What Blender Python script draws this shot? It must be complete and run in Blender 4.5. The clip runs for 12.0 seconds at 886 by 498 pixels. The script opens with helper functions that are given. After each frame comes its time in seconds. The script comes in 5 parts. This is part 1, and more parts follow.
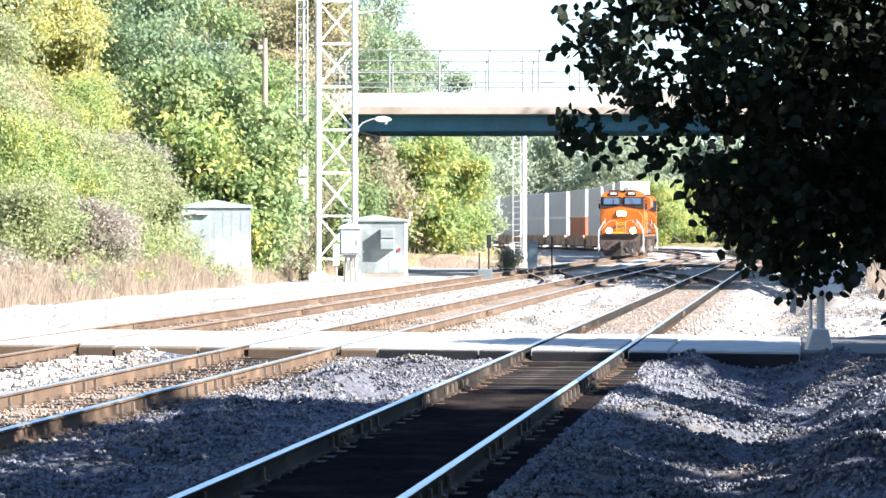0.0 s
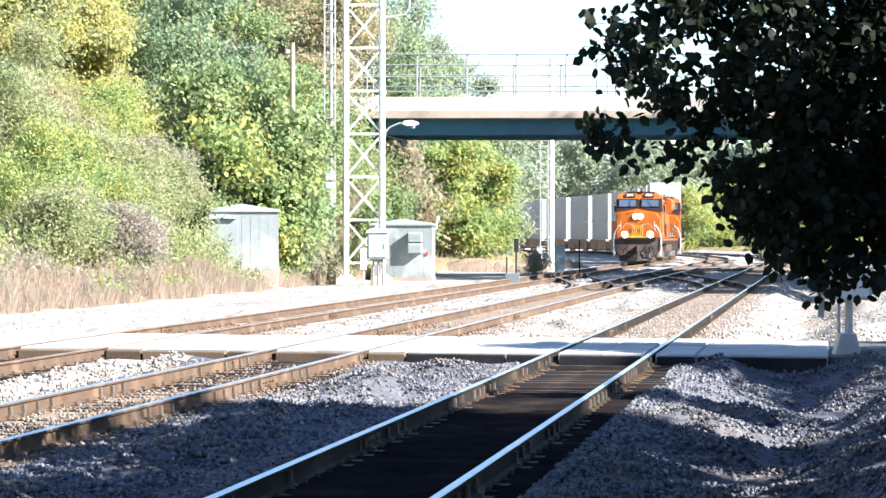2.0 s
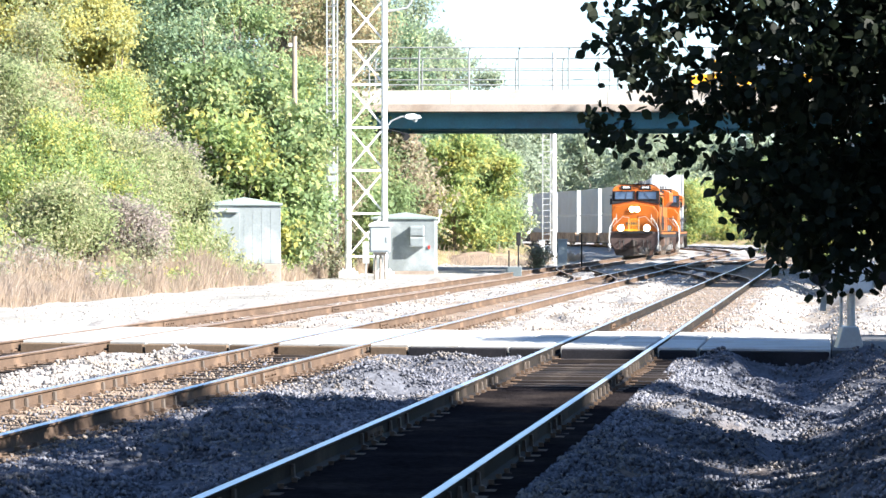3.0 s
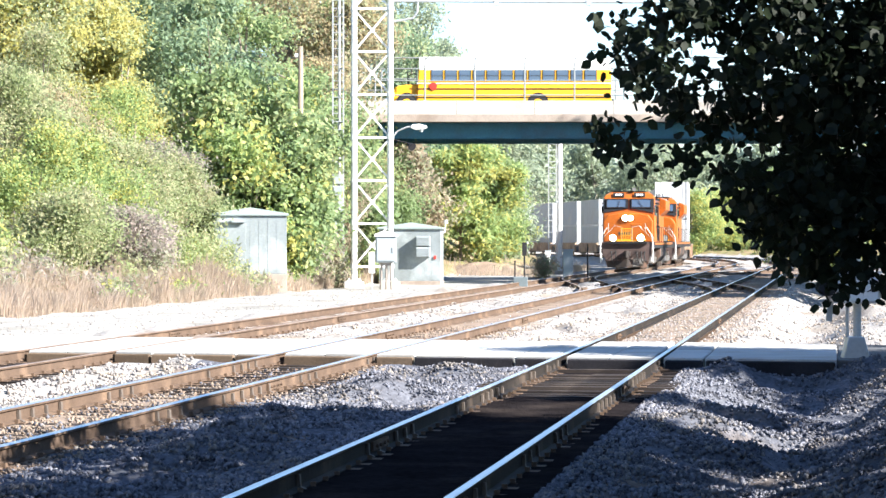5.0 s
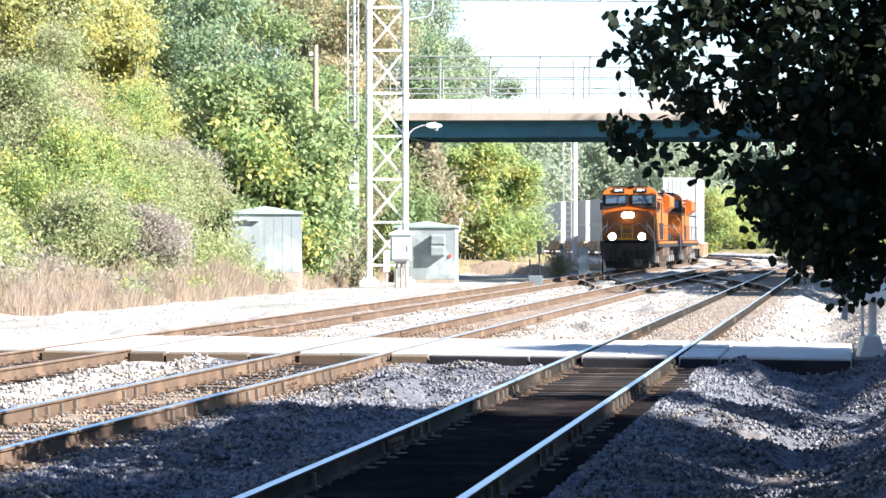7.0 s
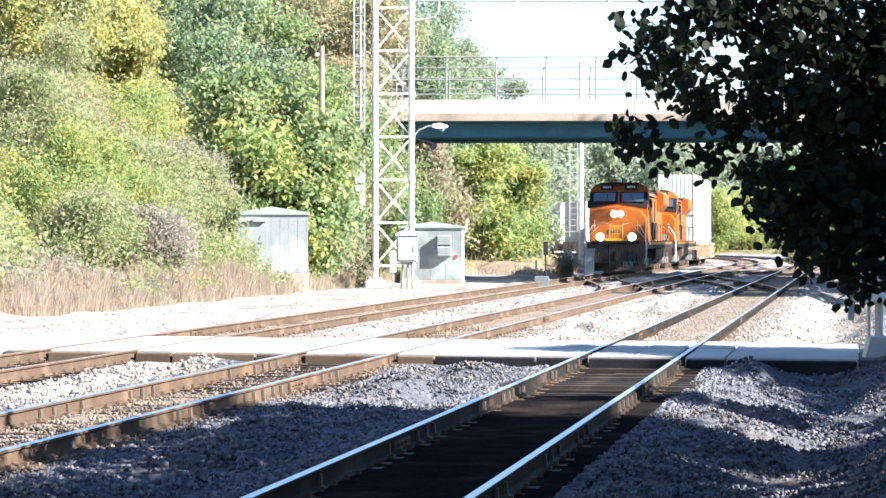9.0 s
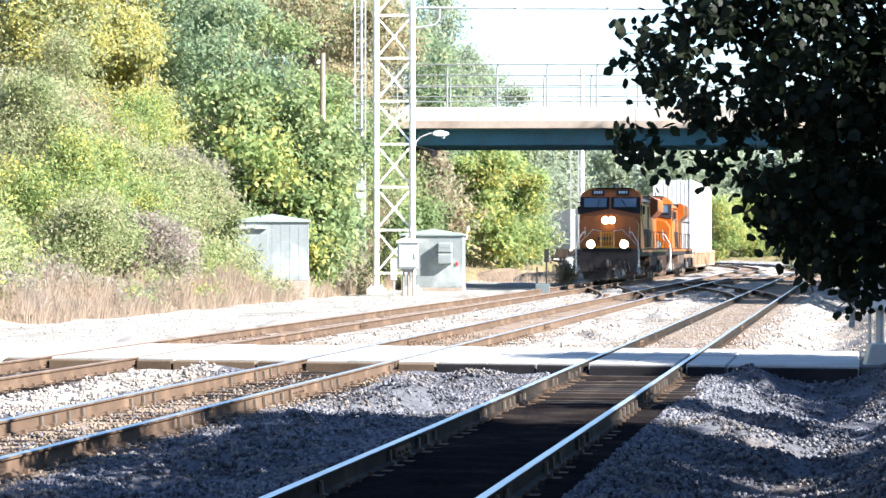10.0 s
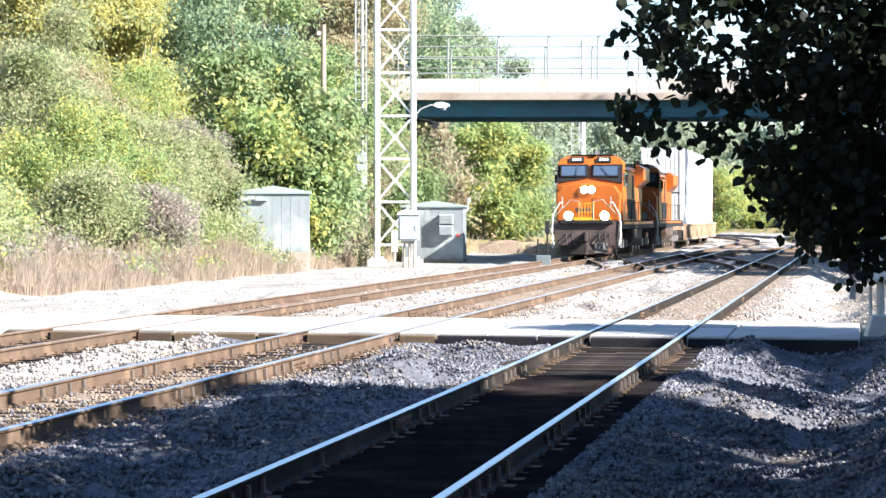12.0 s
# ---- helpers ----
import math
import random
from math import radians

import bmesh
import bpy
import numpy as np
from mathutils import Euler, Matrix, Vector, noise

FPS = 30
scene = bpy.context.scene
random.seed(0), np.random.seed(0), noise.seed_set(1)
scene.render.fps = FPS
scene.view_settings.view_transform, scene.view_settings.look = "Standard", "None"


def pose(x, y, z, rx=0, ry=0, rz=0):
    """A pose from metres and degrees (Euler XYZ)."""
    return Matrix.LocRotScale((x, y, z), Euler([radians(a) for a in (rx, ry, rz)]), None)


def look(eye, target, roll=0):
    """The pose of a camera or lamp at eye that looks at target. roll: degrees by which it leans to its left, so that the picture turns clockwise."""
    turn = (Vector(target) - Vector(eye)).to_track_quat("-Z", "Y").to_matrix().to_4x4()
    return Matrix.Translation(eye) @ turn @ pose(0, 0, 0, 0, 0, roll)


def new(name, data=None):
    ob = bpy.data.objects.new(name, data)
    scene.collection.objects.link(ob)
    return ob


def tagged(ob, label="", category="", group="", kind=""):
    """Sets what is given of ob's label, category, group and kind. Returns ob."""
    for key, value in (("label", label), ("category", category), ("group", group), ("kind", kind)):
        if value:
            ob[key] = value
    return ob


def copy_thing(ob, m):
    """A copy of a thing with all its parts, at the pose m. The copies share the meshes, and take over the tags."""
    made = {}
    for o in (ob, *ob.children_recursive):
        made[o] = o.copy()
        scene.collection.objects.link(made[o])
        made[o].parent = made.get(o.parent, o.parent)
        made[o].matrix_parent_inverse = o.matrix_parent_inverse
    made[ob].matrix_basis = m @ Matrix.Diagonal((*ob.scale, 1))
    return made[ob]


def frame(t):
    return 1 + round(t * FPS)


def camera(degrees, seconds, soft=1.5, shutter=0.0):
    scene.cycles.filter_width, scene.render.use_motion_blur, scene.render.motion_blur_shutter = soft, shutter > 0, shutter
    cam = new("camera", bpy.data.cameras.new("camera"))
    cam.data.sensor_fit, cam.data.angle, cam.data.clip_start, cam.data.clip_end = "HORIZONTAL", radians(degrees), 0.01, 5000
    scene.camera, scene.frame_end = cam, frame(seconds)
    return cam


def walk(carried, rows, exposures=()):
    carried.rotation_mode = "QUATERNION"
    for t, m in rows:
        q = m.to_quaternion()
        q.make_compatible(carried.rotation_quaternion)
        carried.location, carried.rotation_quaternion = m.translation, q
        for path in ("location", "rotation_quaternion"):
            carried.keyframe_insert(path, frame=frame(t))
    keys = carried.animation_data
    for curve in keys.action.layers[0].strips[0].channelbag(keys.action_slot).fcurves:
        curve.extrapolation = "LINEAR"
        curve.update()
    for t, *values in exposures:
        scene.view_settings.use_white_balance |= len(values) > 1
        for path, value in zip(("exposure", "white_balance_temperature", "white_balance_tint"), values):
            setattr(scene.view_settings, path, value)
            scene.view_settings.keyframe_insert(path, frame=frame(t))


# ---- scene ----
import itertools

# World: x to the right, y ahead, z up; the near track's rail heads are at z = 0.
# Tracks run at 7.45 degrees to the right of y; (o, q) are metres across and along them.
LENS = 18.55
EYE_Z = 1.76
cam = camera(LENS, 12.0, 1.5)
PX = 0.011937     # degrees of turn per step of the sway below
SWAY = [
    (0.0, 0.0, 0.0), (0.5, 2.0, -20.0), (1.0, 23.0, -8.5), (1.5, 26.0, 7.0), (2.0, 48.5, 7.0), (2.5, 56.5, -14.5),
    (3.0, 52.5, -4.5), (5.0, 63.0, 13.5), (5.5, 73.5, 13.0), (6.0, 78.0, 10.0), (6.5, 86.0, 13.0), (7.0, 89.5, 11.0),
    (9.0, 100.5, 12.0), (9.5, 99.0, 14.5), (10.0, 102.0, 25.0), (10.5, 105.0, 30.0), (11.0, 112.5, 40.0),
    (11.5, 127.0, 40.0), (12.0, 103.5, -25.0),
]
EXPOSURES = [(0.0, 2.40), (0.5, 2.34), (2.5, 2.30), (5.0, 2.26), (11.0, 2.24), (12.0, 2.20)]
walk(cam, [(t, pose(0, 0, EYE_Z, 90 + (dy - 30) * PX, 0, dx * PX)) for t, dx, dy in SWAY], EXPOSURES)

# ---- light ----
SUN_AZ, SUN_EL = 118.0, 32.5      # clockwise from y (ahead), and above the horizon
world = bpy.data.worlds.new("sky")
scene.world = world
world.use_nodes = True
wn = world.node_tree.nodes
sky = wn.new("ShaderNodeTexSky")
sky.sky_type = "NISHITA"
sky.sun_disc = False
sky.sun_elevation, sky.sun_rotation = radians(SUN_EL), radians(SUN_AZ)
sky.dust_density = 0.25
sky.ozone_density = 5.0
world.node_tree.links.new(sky.outputs[0], wn["Background"].inputs[0])
wn["Background"].inputs[1].default_value = 0.068
sun = new("sun", bpy.data.lights.new("sun", "SUN"))
sun.data.energy, sun.data.angle, sun.data.color = 5.0, radians(0.53), (1.0, 0.965, 0.91)
SUN_DIR = Vector((math.sin(radians(SUN_AZ)) * math.cos(radians(SUN_EL)), math.cos(radians(SUN_AZ)) * math.cos(radians(SUN_EL)), math.sin(radians(SUN_EL))))
sun.matrix_world = look(SUN_DIR * 100, (0, 0, 0))
scene.view_settings.exposure = 2.26

# ---- plan ----
ANG = 7.45
CA, SA = math.cos(radians(ANG)), math.sin(radians(ANG))
TRACK_A, TRACK_B, TRACK_C = -3.36, -7.82, -12.1
BEND_Q, BEND_R = 195.0, 420.0     # where the line begins to curve left, and its radius at track C


def W(o, q, z=0.0):
    return Vector((o * CA + q * SA, -o * SA + q * CA, z))


def OQ(x, y):
    return x * CA - y * SA, x * SA + y * CA


def at(o, q, z=0.0, turn=0.0):
    p = W(o, q, z)
    return pose(p.x, p.y, p.z, 0, 0, turn - ANG)


def at_d(x, d, z=0.0, turn=0.0):
    return pose(x, d, z, 0, 0, turn)


def along(s, o=TRACK_C):
    """Place (o, q) and heading (degrees to the left) at s metres along the track of offset o."""
    if s <= BEND_Q:
        return o, s, 0.0
    th = (s - BEND_Q) / BEND_R
    r = BEND_R + (o - TRACK_C)
    return TRACK_C - BEND_R + r * math.cos(th), BEND_Q + r * math.sin(th), math.degrees(th)


def off_line(o, q):
    """Offset across the line, straight or curved."""
    if q <= BEND_Q:
        return o
    return TRACK_C - BEND_R + math.hypot(o - (TRACK_C - BEND_R), q - BEND_Q)


# ---- materials ----
def mat(name, base, rough=0.6, metal=0.0, vary=0.25, scale=3.0, fine=40.0, bump=0.15, bump_scale=30.0, alt=None, alt_amount=0.5, alt_scale=1.2, island=0.0, obj_random=0.0, spec=0.4, translucent=0.0):
    m = bpy.data.materials.new(name)
    m.use_nodes = True
    nt = m.node_tree
    n, l = nt.nodes, nt.links
    b = n["Principled BSDF"]
    b.inputs["Roughness"].default_value = rough
    b.inputs["Metallic"].default_value = metal
    b.inputs["Specular IOR Level"].default_value = spec
    tc = n.new("ShaderNodeTexCoord")
    n1 = n.new("ShaderNodeTexNoise")
    n1.inputs["Scale"].default_value, n1.inputs["Detail"].default_value = scale, 5
    n2 = n.new("ShaderNodeTexNoise")
    n2.inputs["Scale"].default_value, n2.inputs["Detail"].default_value = fine, 3
    for k in (n1, n2):
        l.new(tc.outputs["Object"], k.inputs["Vector"])
    add = n.new("ShaderNodeMath")
    add.operation = "ADD"
    l.new(n1.outputs[0], add.inputs[0])
    l.new(n2.outputs[0], add.inputs[1])
    src = add.outputs[0]
    for amount, node, out in ((island, "ShaderNodeNewGeometry", "Random Per Island"), (obj_random, "ShaderNodeObjectInfo", "Random")):
        if amount:
            g = n.new(node)
            ma = n.new("ShaderNodeMath")
            ma.operation = "MULTIPLY_ADD"
            l.new(g.outputs[out], ma.inputs[0])
            ma.inputs[1].default_value = amount
            l.new(src, ma.inputs[2])
            sub = n.new("ShaderNodeMath")
            sub.operation = "SUBTRACT"
            l.new(ma.outputs[0], sub.inputs[0])
            sub.inputs[1].default_value = amount / 2
            src = sub.outputs[0]
    mr = n.new("ShaderNodeMapRange")
    mr.inputs[1].default_value, mr.inputs[2].default_value = 0.6, 1.4
    mr.inputs[3].default_value, mr.inputs[4].default_value = 1 - vary, 1 + vary
    mr.clamp = False
    l.new(src, mr.inputs[0])
    col = n.new("ShaderNodeMix")
    col.data_type = "RGBA"
    col.inputs[6].default_value = (*base, 1)
    col.inputs[7].default_value = (*(alt or base), 1)
    if alt:
        n3 = n.new("ShaderNodeTexNoise")
        n3.inputs["Scale"].default_value, n3.inputs["Detail"].default_value = alt_scale, 6
        l.new(tc.outputs["Object"], n3.inputs["Vector"])
        src3 = n3.outputs[0]
        if island:
            ma3 = n.new("ShaderNodeMath")
            ma3.operation = "MULTIPLY_ADD"
            g3 = n.new("ShaderNodeNewGeometry")
            l.new(g3.outputs["Random Per Island"], ma3.inputs[0])
            ma3.inputs[1].default_value = 0.35
            l.new(n3.outputs[0], ma3.inputs[2])
            s3 = n.new("ShaderNodeMath")
            s3.operation = "SUBTRACT"
            l.new(ma3.outputs[0], s3.inputs[0])
            s3.inputs[1].default_value = 0.175
            src3 = s3.outputs[0]
        m3 = n.new("ShaderNodeMapRange")
        m3.inputs[1].default_value, m3.inputs[2].default_value = 0.62 - 0.3 * alt_amount, 0.78 - 0.3 * alt_amount
        l.new(src3, m3.inputs[0])
        l.new(m3.outputs[0], col.inputs[0])
    else:
        col.inputs[0].default_value = 0
    mul = n.new("ShaderNodeVectorMath")
    mul.operation = "SCALE"
    l.new(col.outputs[2], mul.inputs[0])
    l.new(mr.outputs[0], mul.inputs["Scale"])
    l.new(mul.outputs[0], b.inputs["Base Color"])
    if bump:
        nb = n.new("ShaderNodeTexNoise")
        nb.inputs["Scale"].default_value, nb.inputs["Detail"].default_value = bump_scale, 4
        l.new(tc.outputs["Object"], nb.inputs["Vector"])
        bp = n.new("ShaderNodeBump")
        bp.inputs["Strength"].default_value = bump
        bp.inputs["Distance"].default_value = 0.5 / bump_scale
        l.new(nb.outputs[0], bp.inputs["Height"])
        l.new(bp.outputs[0], b.inputs["Normal"])
    if translucent:
        tr = n.new("ShaderNodeBsdfTranslucent")
        mx = n.new("ShaderNodeMixShader")
        mx.inputs[0].default_value = translucent
        l.new(mul.outputs[0], tr.inputs[0])
        l.new(b.outputs[0], mx.inputs[1])
        l.new(tr.outputs[0], mx.inputs[2])
        l.new(mx.outputs[0], n["Material Output"].inputs[0])
    return m


def glow(name, colour, strength):
    m = bpy.data.materials.new(name)
    m.use_nodes = True
    b = m.node_tree.nodes["Principled BSDF"]
    b.inputs["Base Color"].default_value = (*colour, 1)
    b.inputs["Emission Color"].default_value = (*colour, 1)
    b.inputs["Emission Strength"].default_value = strength
    return m


# Foreground ballast and stones: grey, darkened and blued to hold the shade.
SHADED_BALLAST = mat("ballast", (0.094, 0.097, 0.112), 0.9, vary=0.5, scale=2.0, fine=16, bump=0.9, bump_scale=18, alt=(0.17, 0.125, 0.09), alt_amount=0.25, alt_scale=0.35, spec=0.0)
SHADED_STONE = mat("shaded_ballast_stone", (0.118, 0.122, 0.145), 0.85, vary=0.5, scale=5, fine=30, bump=0.3, bump_scale=60, island=0.8, alt=(0.125, 0.113, 0.105), alt_amount=0.3, alt_scale=0.4, spec=0.0)
# Oily near-track bed, blackened further so its colour holds the shade.
GRIMY_SHADED_BED = mat("grimy_shaded_bed", (0.014, 0.012, 0.0125), 0.9, vary=0.5, scale=2.0, fine=16, bump=0.9, bump_scale=18, alt=(0.026, 0.021, 0.019), alt_amount=0.3, alt_scale=0.8, spec=0.0)
GRAVEL = mat("pale_gravel", (0.255, 0.247, 0.232), 0.9, vary=0.4, scale=1.0, fine=25, bump=0.6, bump_scale=22, alt=(0.20, 0.19, 0.17), alt_amount=0.35, alt_scale=0.35, spec=0.1)
EARTH = mat("earth", (0.20, 0.15, 0.09), 0.95, vary=0.4, scale=0.8, fine=9, bump=0.5, bump_scale=8, alt=(0.13, 0.13, 0.05), alt_amount=0.6, alt_scale=0.5, spec=0.1)
DIRT = mat("rusty_track_dirt", (0.205, 0.16, 0.125), 0.9, vary=0.35, scale=1.5, fine=14, bump=0.6, bump_scale=14, alt=(0.17, 0.12, 0.09), alt_amount=0.45, alt_scale=0.5, spec=0.1)
# Paler counterparts of ballast and stones, coloured for the sunlit stretches.
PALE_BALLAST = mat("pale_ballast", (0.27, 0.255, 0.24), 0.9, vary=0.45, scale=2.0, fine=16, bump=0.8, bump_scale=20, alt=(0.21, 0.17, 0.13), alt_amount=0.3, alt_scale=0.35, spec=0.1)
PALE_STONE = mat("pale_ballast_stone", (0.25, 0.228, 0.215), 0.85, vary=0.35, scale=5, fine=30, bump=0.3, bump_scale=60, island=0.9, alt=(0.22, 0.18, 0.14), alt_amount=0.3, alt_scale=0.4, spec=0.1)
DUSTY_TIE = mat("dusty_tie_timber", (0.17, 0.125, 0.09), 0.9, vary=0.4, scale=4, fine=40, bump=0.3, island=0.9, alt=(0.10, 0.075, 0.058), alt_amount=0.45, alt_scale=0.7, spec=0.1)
# Oily timber, its tone lowered further to carry the foreground shade.
TIE = mat("shaded_tie_timber", (0.026, 0.021, 0.019), 0.85, vary=0.45, scale=4, fine=60, bump=0.4, bump_scale=40, alt=(0.055, 0.043, 0.035), alt_amount=0.25, alt_scale=2.0, obj_random=0.9, spec=0.1)
RAIL_SIDE = mat("rail_rust", (0.085, 0.058, 0.042), 0.8, vary=0.35, scale=2, fine=40, bump=0.2, alt=(0.14, 0.095, 0.066), alt_amount=0.4, alt_scale=1.5, spec=0.1)
# Rail rust darkened to black; the near track's shade is in this colour.
RAIL_SHADED = mat("shaded_rail_side", (0.018, 0.015, 0.013), 0.7, vary=0.35, scale=2, fine=40, bump=0.2, alt=(0.06, 0.045, 0.035), alt_amount=0.3, alt_scale=1.2, spec=0.1)
RAIL_HEAD = mat("rail_steel", (0.80, 0.81, 0.83), 0.36, metal=1.0, vary=0.12, scale=1.5, fine=30, bump=0.02)
RAIL_DULL = mat("rail_dull_steel", (0.30, 0.22, 0.17), 0.5, metal=0.7, vary=0.3, scale=1.5, fine=30, bump=0.05)
PANEL = mat("crossing_concrete", (0.34, 0.335, 0.32), 0.85, vary=0.2, scale=1.3, fine=30, bump=0.15, alt=(0.29, 0.27, 0.24), alt_amount=0.35, alt_scale=0.9, obj_random=0.6)
# Crossing timber blackened to paint the shadow on the near front edge.
SHADED_TIMBER = mat("shaded_timber", (0.022, 0.021, 0.024), 0.85, vary=0.35, scale=2, fine=40, bump=0.3, alt=(0.05, 0.042, 0.036), alt_amount=0.25, alt_scale=1.5, obj_random=0.6, spec=0.1)
TIMBER = mat("crossing_timber", (0.10, 0.072, 0.05), 0.85, vary=0.35, scale=2, fine=40, bump=0.3, obj_random=0.6, spec=0.1)
GALV = mat("galvanised_steel", (0.40, 0.41, 0.41), 0.42, metal=0.35, vary=0.14, scale=1.5, fine=20, bump=0.04)
# The paler noise patches paint soft reflections onto the cladding.
SHED = mat("aluminium_cladding", (0.225, 0.25, 0.255), 0.5, metal=0.3, vary=0.14, scale=0.9, fine=12, bump=0.03, alt=(0.33, 0.36, 0.365), alt_amount=0.5, alt_scale=0.8)
ROOF_GREY = mat("shed_roof", (0.25, 0.30, 0.29), 0.5, metal=0.2, vary=0.15, scale=1.2, fine=20, bump=0.03)
GREY_BOX = mat("grey_enamel", (0.27, 0.30, 0.31), 0.45, vary=0.12, scale=2, fine=20, bump=0.03)
WHITE = mat("white_paint", (0.62, 0.62, 0.61), 0.5, vary=0.08, scale=2, fine=20, bump=0.03)
CONC = mat("bridge_concrete", (0.27, 0.225, 0.19), 0.85, vary=0.2, scale=0.6, fine=12, bump=0.12, alt=(0.20, 0.155, 0.125), alt_amount=0.4, alt_scale=0.5)
CONC_L = mat("parapet_concrete", (0.36, 0.34, 0.31), 0.85, vary=0.14, scale=0.8, fine=14, bump=0.1, alt=(0.30, 0.26, 0.225), alt_amount=0.35, alt_scale=0.6)
BLUE = mat("blue_girder_paint", (0.035, 0.15, 0.23), 0.5, vary=0.2, scale=0.8, fine=10, bump=0.04, alt=(0.05, 0.13, 0.19), alt_amount=0.4, alt_scale=0.7)
ASPHALT = mat("asphalt", (0.06, 0.06, 0.062), 0.9, vary=0.25, scale=1, fine=30, bump=0.2)
ORANGE = mat("orange_loco_paint", (0.32, 0.082, 0.010), 0.35, vary=0.2, scale=1.0, fine=14, bump=0.02, alt=(0.24, 0.060, 0.010), alt_amount=0.35, alt_scale=0.7)
FENCE = mat("fence_steel", (0.24, 0.25, 0.25), 0.5, metal=0.3, vary=0.15, scale=1.5, fine=20, bump=0.03)
BLACK = mat("black_paint", (0.018, 0.018, 0.02), 0.7, spec=0.15, vary=0.3, scale=1.5, fine=20, bump=0.03)
GRIME = mat("grimy_underframe", (0.03, 0.024, 0.021), 0.75, vary=0.4, scale=2, fine=20, bump=0.15, alt=(0.12, 0.07, 0.05), alt_amount=0.4, alt_scale=1.5)
PILOT = mat("pilot_paint", (0.075, 0.05, 0.045), 0.6, vary=0.35, scale=2, fine=20, bump=0.08, alt=(0.03, 0.022, 0.02), alt_amount=0.5, alt_scale=1.2)
SILVER = mat("silver_truck_paint", (0.17, 0.165, 0.16), 0.55, metal=0.2, vary=0.3, scale=2, fine=25, bump=0.08, alt=(0.09, 0.075, 0.06), alt_amount=0.5, alt_scale=2)
# The bluish base colour imitates sky reflected in the panes.
GLASS = mat("dark_glass", (0.06, 0.09, 0.14), 0.06, vary=0.05, bump=0, spec=0.9)
BOARD = mat("number_board", (0.02, 0.02, 0.02), 0.4, vary=0.1, bump=0)
STEEL = mat("wheel_steel", (0.32, 0.28, 0.25), 0.45, metal=0.8, vary=0.3, scale=4, fine=30, bump=0.05)
BOX_W = mat("container_white", (0.44, 0.45, 0.46), 0.5, vary=0.08, scale=0.7, fine=9, bump=0.03, alt=(0.42, 0.41, 0.39), alt_amount=0.3, alt_scale=0.6, obj_random=0.5)
BOX_G = mat("container_grey", (0.40, 0.42, 0.45), 0.5, vary=0.1, scale=0.7, fine=9, bump=0.03, alt=(0.45, 0.44, 0.42), alt_amount=0.25, alt_scale=0.6, obj_random=0.5)
BOX_R = mat("container_red", (0.36, 0.11, 0.07), 0.5, vary=0.15, scale=0.7, fine=9, bump=0.03, alt=(0.26, 0.09, 0.06), alt_amount=0.3, alt_scale=0.6)
WELL = mat("well_car_paint", (0.40, 0.27, 0.18), 0.65, vary=0.3, scale=1, fine=12, bump=0.06, alt=(0.22, 0.14, 0.10), alt_amount=0.45, alt_scale=0.8, obj_random=0.6)
BUS_Y = mat("bus_yellow", (0.72, 0.34, 0.02), 0.35, vary=0.06, scale=1, fine=12, bump=0.02)
RUBBER = mat("rubber", (0.02, 0.02, 0.02), 0.8, vary=0.2, bump=0.05)
WOOD = mat("weathered_pole", (0.26, 0.21, 0.16), 0.85, vary=0.3, scale=3, fine=40, bump=0.3)
BARK = mat("bark", (0.21, 0.175, 0.145), 0.9, vary=0.35, scale=4, fine=30, bump=0.5, bump_scale=14)
# Concrete turned dark blue-grey, so the block's shade is in the colour.
SHADED_BLOCK = mat("shaded_block", (0.10, 0.125, 0.135), 0.8, vary=0.2, scale=3, fine=20, bump=0.1)
LAMP = glow("headlight_lens", (1.0, 0.84, 0.58), 7.0)
RED_LAMP = glow("red_signal_lens", (1.0, 0.06, 0.03), 4.0)


def leaf_mat(name, a, b, amount=0.5, scale=0.5, through_light=0.61):
    return mat(name, a, 0.55, vary=0.28, scale=1.2, fine=6, bump=0, island=0.5, alt=b, alt_amount=amount, alt_scale=scale, translucent=through_light, spec=0.3)


LEAF_GREEN = leaf_mat("leaf_green", (0.24, 0.325, 0.16), (0.36, 0.385, 0.18), 0.35)
LEAF_YELLOW = leaf_mat("leaf_yellow", (0.47, 0.43, 0.147), (0.30, 0.34, 0.181), 0.5, 0.5)
LEAF_BLUE = leaf_mat("leaf_bluegreen", (0.23, 0.32, 0.203), (0.33, 0.37, 0.203), 0.4)
LEAF_LIME = leaf_mat("leaf_lime", (0.27, 0.36, 0.147), (0.45, 0.42, 0.136), 0.45)
LEAF_SAGE = leaf_mat("leaf_sage", (0.29, 0.34, 0.169), (0.37, 0.355, 0.215), 0.5, 0.8)
LEAF_MAUVE = leaf_mat("leaf_mauve", (0.36, 0.305, 0.277), (0.28, 0.305, 0.203), 0.45, 0.8)
LEAF_RUST = leaf_mat("leaf_rust", (0.40, 0.33, 0.203), (0.30, 0.32, 0.192), 0.5, 0.8)
LEAF_BROWN = leaf_mat("leaf_brown", (0.40, 0.33, 0.243), (0.30, 0.33, 0.203), 0.5)
# Air haze is mixed into this leaf colour: paler and bluer.
LEAF_HAZED = leaf_mat("leaf_hazed", (0.29, 0.345, 0.255), (0.33, 0.37, 0.25), 0.5, 0.2)
# Near-black leaf colour carries the shade the overhanging tree stands in.
LEAF_SHADED = leaf_mat("leaf_shaded", (0.015, 0.023, 0.013), (0.024, 0.032, 0.017), 0.4, 2.0)
GRASS = leaf_mat("dry_grass", (0.49, 0.395, 0.315), (0.36, 0.29, 0.225), 0.5, 0.6)


